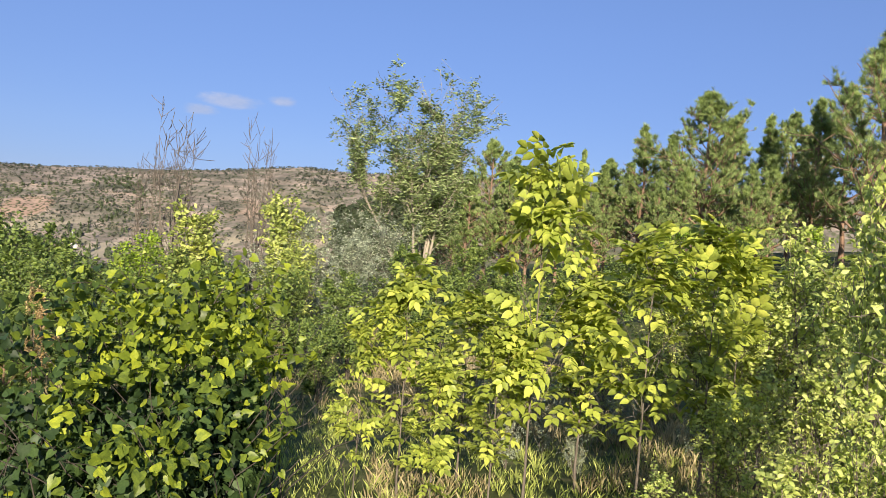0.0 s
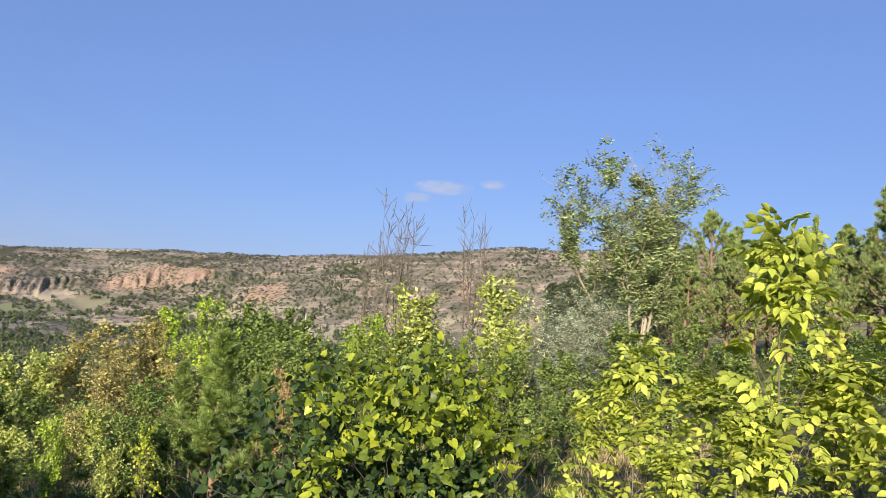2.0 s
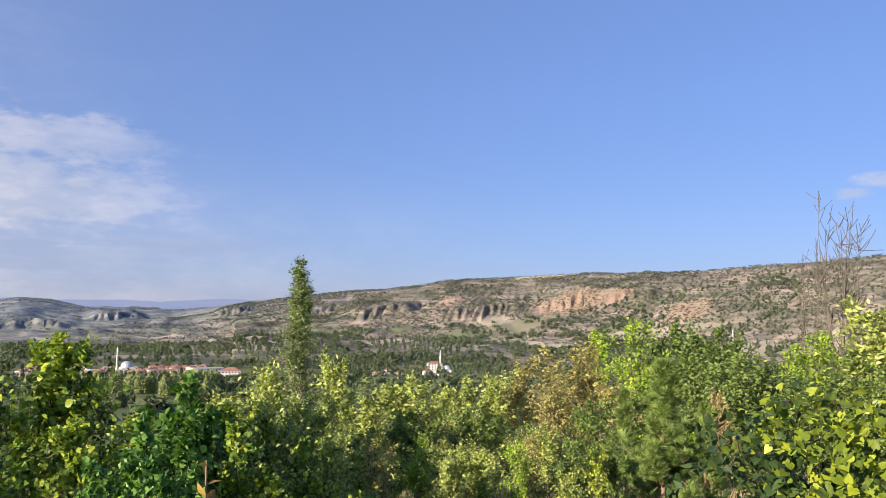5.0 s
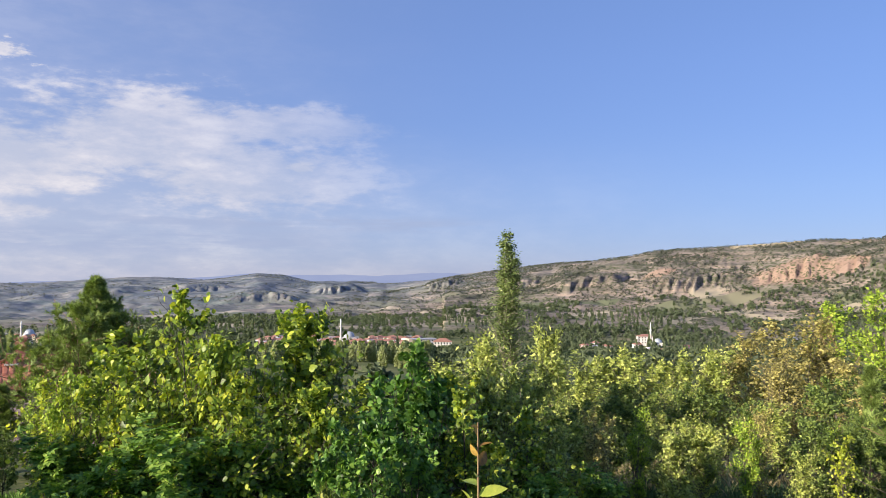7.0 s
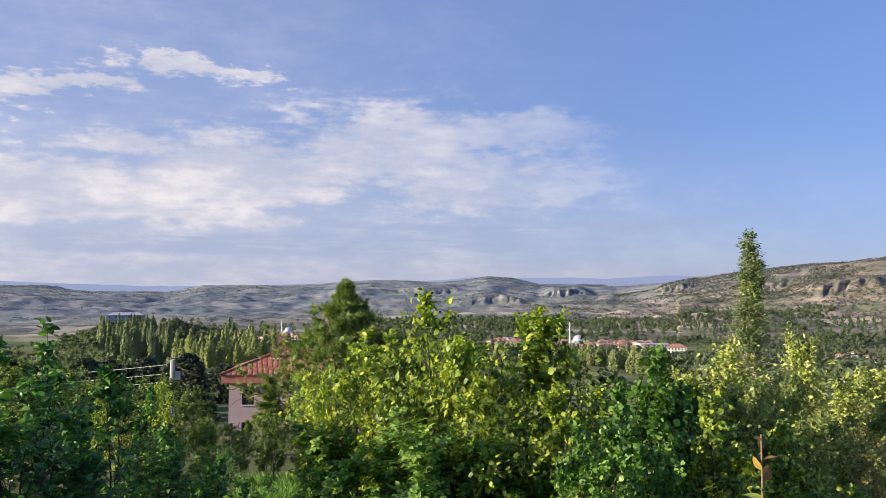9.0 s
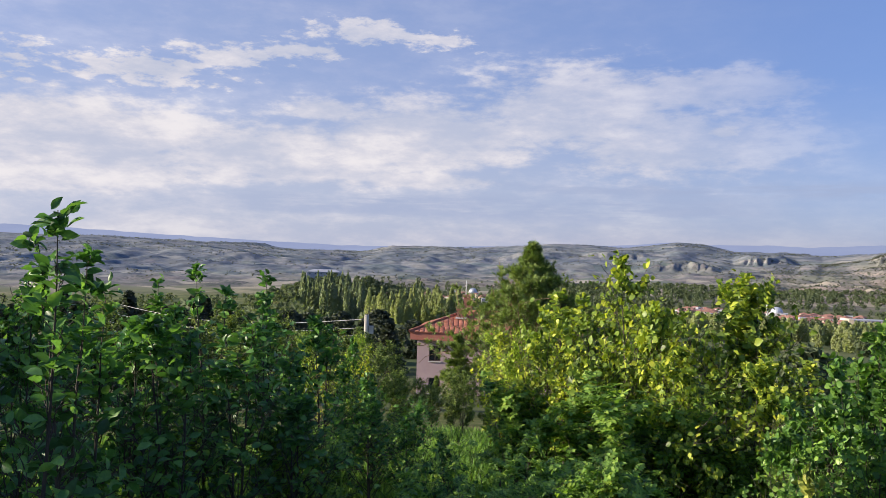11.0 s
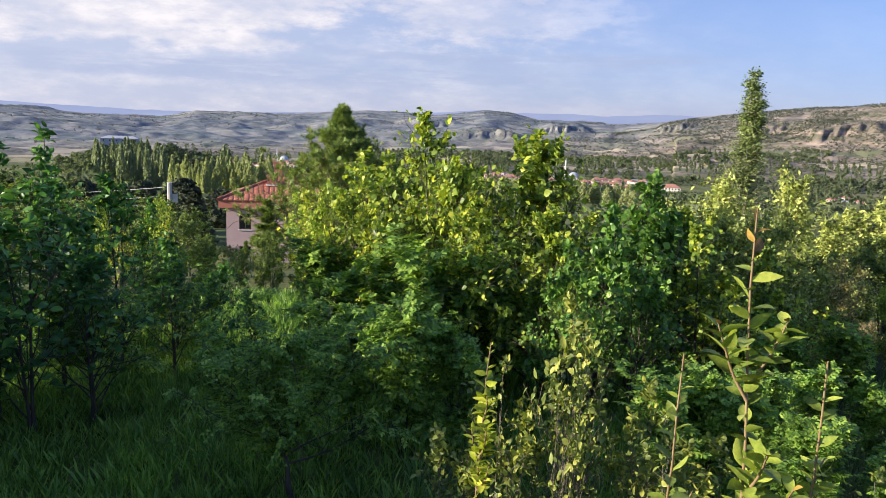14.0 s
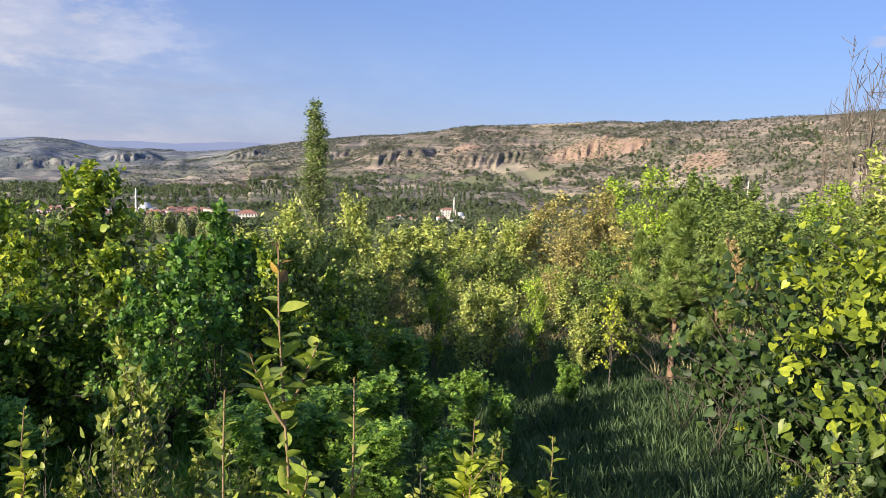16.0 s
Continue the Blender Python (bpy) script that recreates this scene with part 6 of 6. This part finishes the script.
def mosque(az, r, tall, dome_r, side):
    thing = new("mosque")
    tagged(thing, "white village mosque with a grey dome and slim minaret", "mosque", "mosques")
    thing.matrix_basis = Matrix.Translation(polar(az, r, ground_z(az, r))) @ Matrix.Rotation(radians(az + 12), 4, "Z")
    s = dome_r * 1.25
    boxed("wall", WHITE, thing, -s, s, -s, s, -3, s * 0.75)
    boxed("drum", WHITE, thing, -s * 0.8, s * 0.8, -s * 0.8, s * 0.8, s * 0.75 + 0.01, s * 0.95)
    part("dome", dome(bmesh.new(), dome_r, (0, 0, s * 0.95)), LEAD, thing, "pale grey lead dome")
    for k in range(4):
        x = -s + (k + 0.5) * s / 2
        boxed("window", GLASS, thing, x - 0.6, x + 0.6, -s - 0.05, -s - 0.01, 1.0, s * 0.5)
    x = side * (s + 2.0)
    bm = bmesh.new()
    for r0, r1, z0, z1 in ((1.5, 1.4, -3, tall * 0.25), (1.15, 1.0, tall * 0.25, tall * 0.66), (1.7, 1.7, tall * 0.66, tall * 0.70), (0.9, 0.85, tall * 0.70, tall * 0.84)):
        bmesh.ops.create_cone(bm, cap_ends=True, segments=12, radius1=r0, radius2=r1, depth=z1 - z0, matrix=Matrix.Translation((x, 0, (z0 + z1) / 2)))
    mina = part("minaret", bm, WHITE, thing, "slim white minaret with a balcony")
    bm = bmesh.new()
    bmesh.ops.create_cone(bm, cap_ends=True, segments=12, radius1=1.1, radius2=0.05, depth=tall * 0.16, matrix=Matrix.Translation((x, 0, tall * 0.92 + 0.02)))
    part("spire", bm, LEAD, mina)


def villages():
    rng = np.random.RandomState(231)
    kinds = [village_house("village_house", "small cream house with a red tile roof", CREAM, 4.6, 4, 5.4, 2.0, 2, 3),
             village_house("village_house", "small white house with a red tile roof", WHITE, 5, 4, 5.8, 2.0, 2, 3),
             village_house("village_house", "pink house with a red tile roof", PINK, 4.2, 4, 5.6, 2.0, 2, 3),
             village_house("village_house", "grey house with a flat roof", GREY, 4.5, 4, 6, 0, 2, 3, flat=True)]
    used = set()

    def put(k, az, r, turn):
        stand(kinds[k], az, r, turn, 0, k not in used)
        used.add(k)

    for a0, a1, lo, hi, count in ((5.2, 17.4, 780, 1010, 170), (-14, -6, 760, 900, 12), (28, 36.8, 980, 1180, 32), (36.8, 46, 900, 1150, 6), (-31, -16, 800, 1200, 14)):
        for _ in range(count):
            put(rng.choice(4, p=(0.34, 0.33, 0.2, 0.13)), rng.uniform(a0, a1), rng.uniform(lo, hi), rng.uniform(-60, 60))
    mosque(10.9, 950, 31, 6.8, -1)
    mosque(-11.5, 950, 30, 5, -1)
    flank = on_slope(-31.9, -2.2)
    mosque(-31.9, math.hypot(flank[0], flank[1]), 30, 3.2, -1)
    mosque(32.1, 1150, 25, 6.4, -1)
    # grey front and cream end put shade and sun into the walls' colours
    block = village_house("apartment_block", "long apartment block, front coloured grey for shade, end cream for sun", GREY, 13, 6, 12, 0, 4, 9, flat=True)
    boxed("end_wall", CREAM, block, -17, -13.02, -6.5, 6.5, -3, 12.6, label="cream end wall")
    stand(block, 5.5, 800, 18, 0, True)
    school = village_house("village_school", "white block with a red hipped roof", WHITE, 9, 6, 9, 3.5, 3, 6)
    stand(school, 4.0, 790, 0, 0, True)
    white = village_house("white_building", "three-storey white building with a red roof", WHITE, 9, 6, 9, 2.5, 3, 5)
    stand(white, -10.6, 985, 10, 3, True)
    hall = village_house("hall", "long pale grey building on a wooded rise", GREY, 21, 7, 9, 3.0, 2, 6, GREY, footing=16)
    stand(hall, 43.1, 1000, -6, 7, True)


villages()
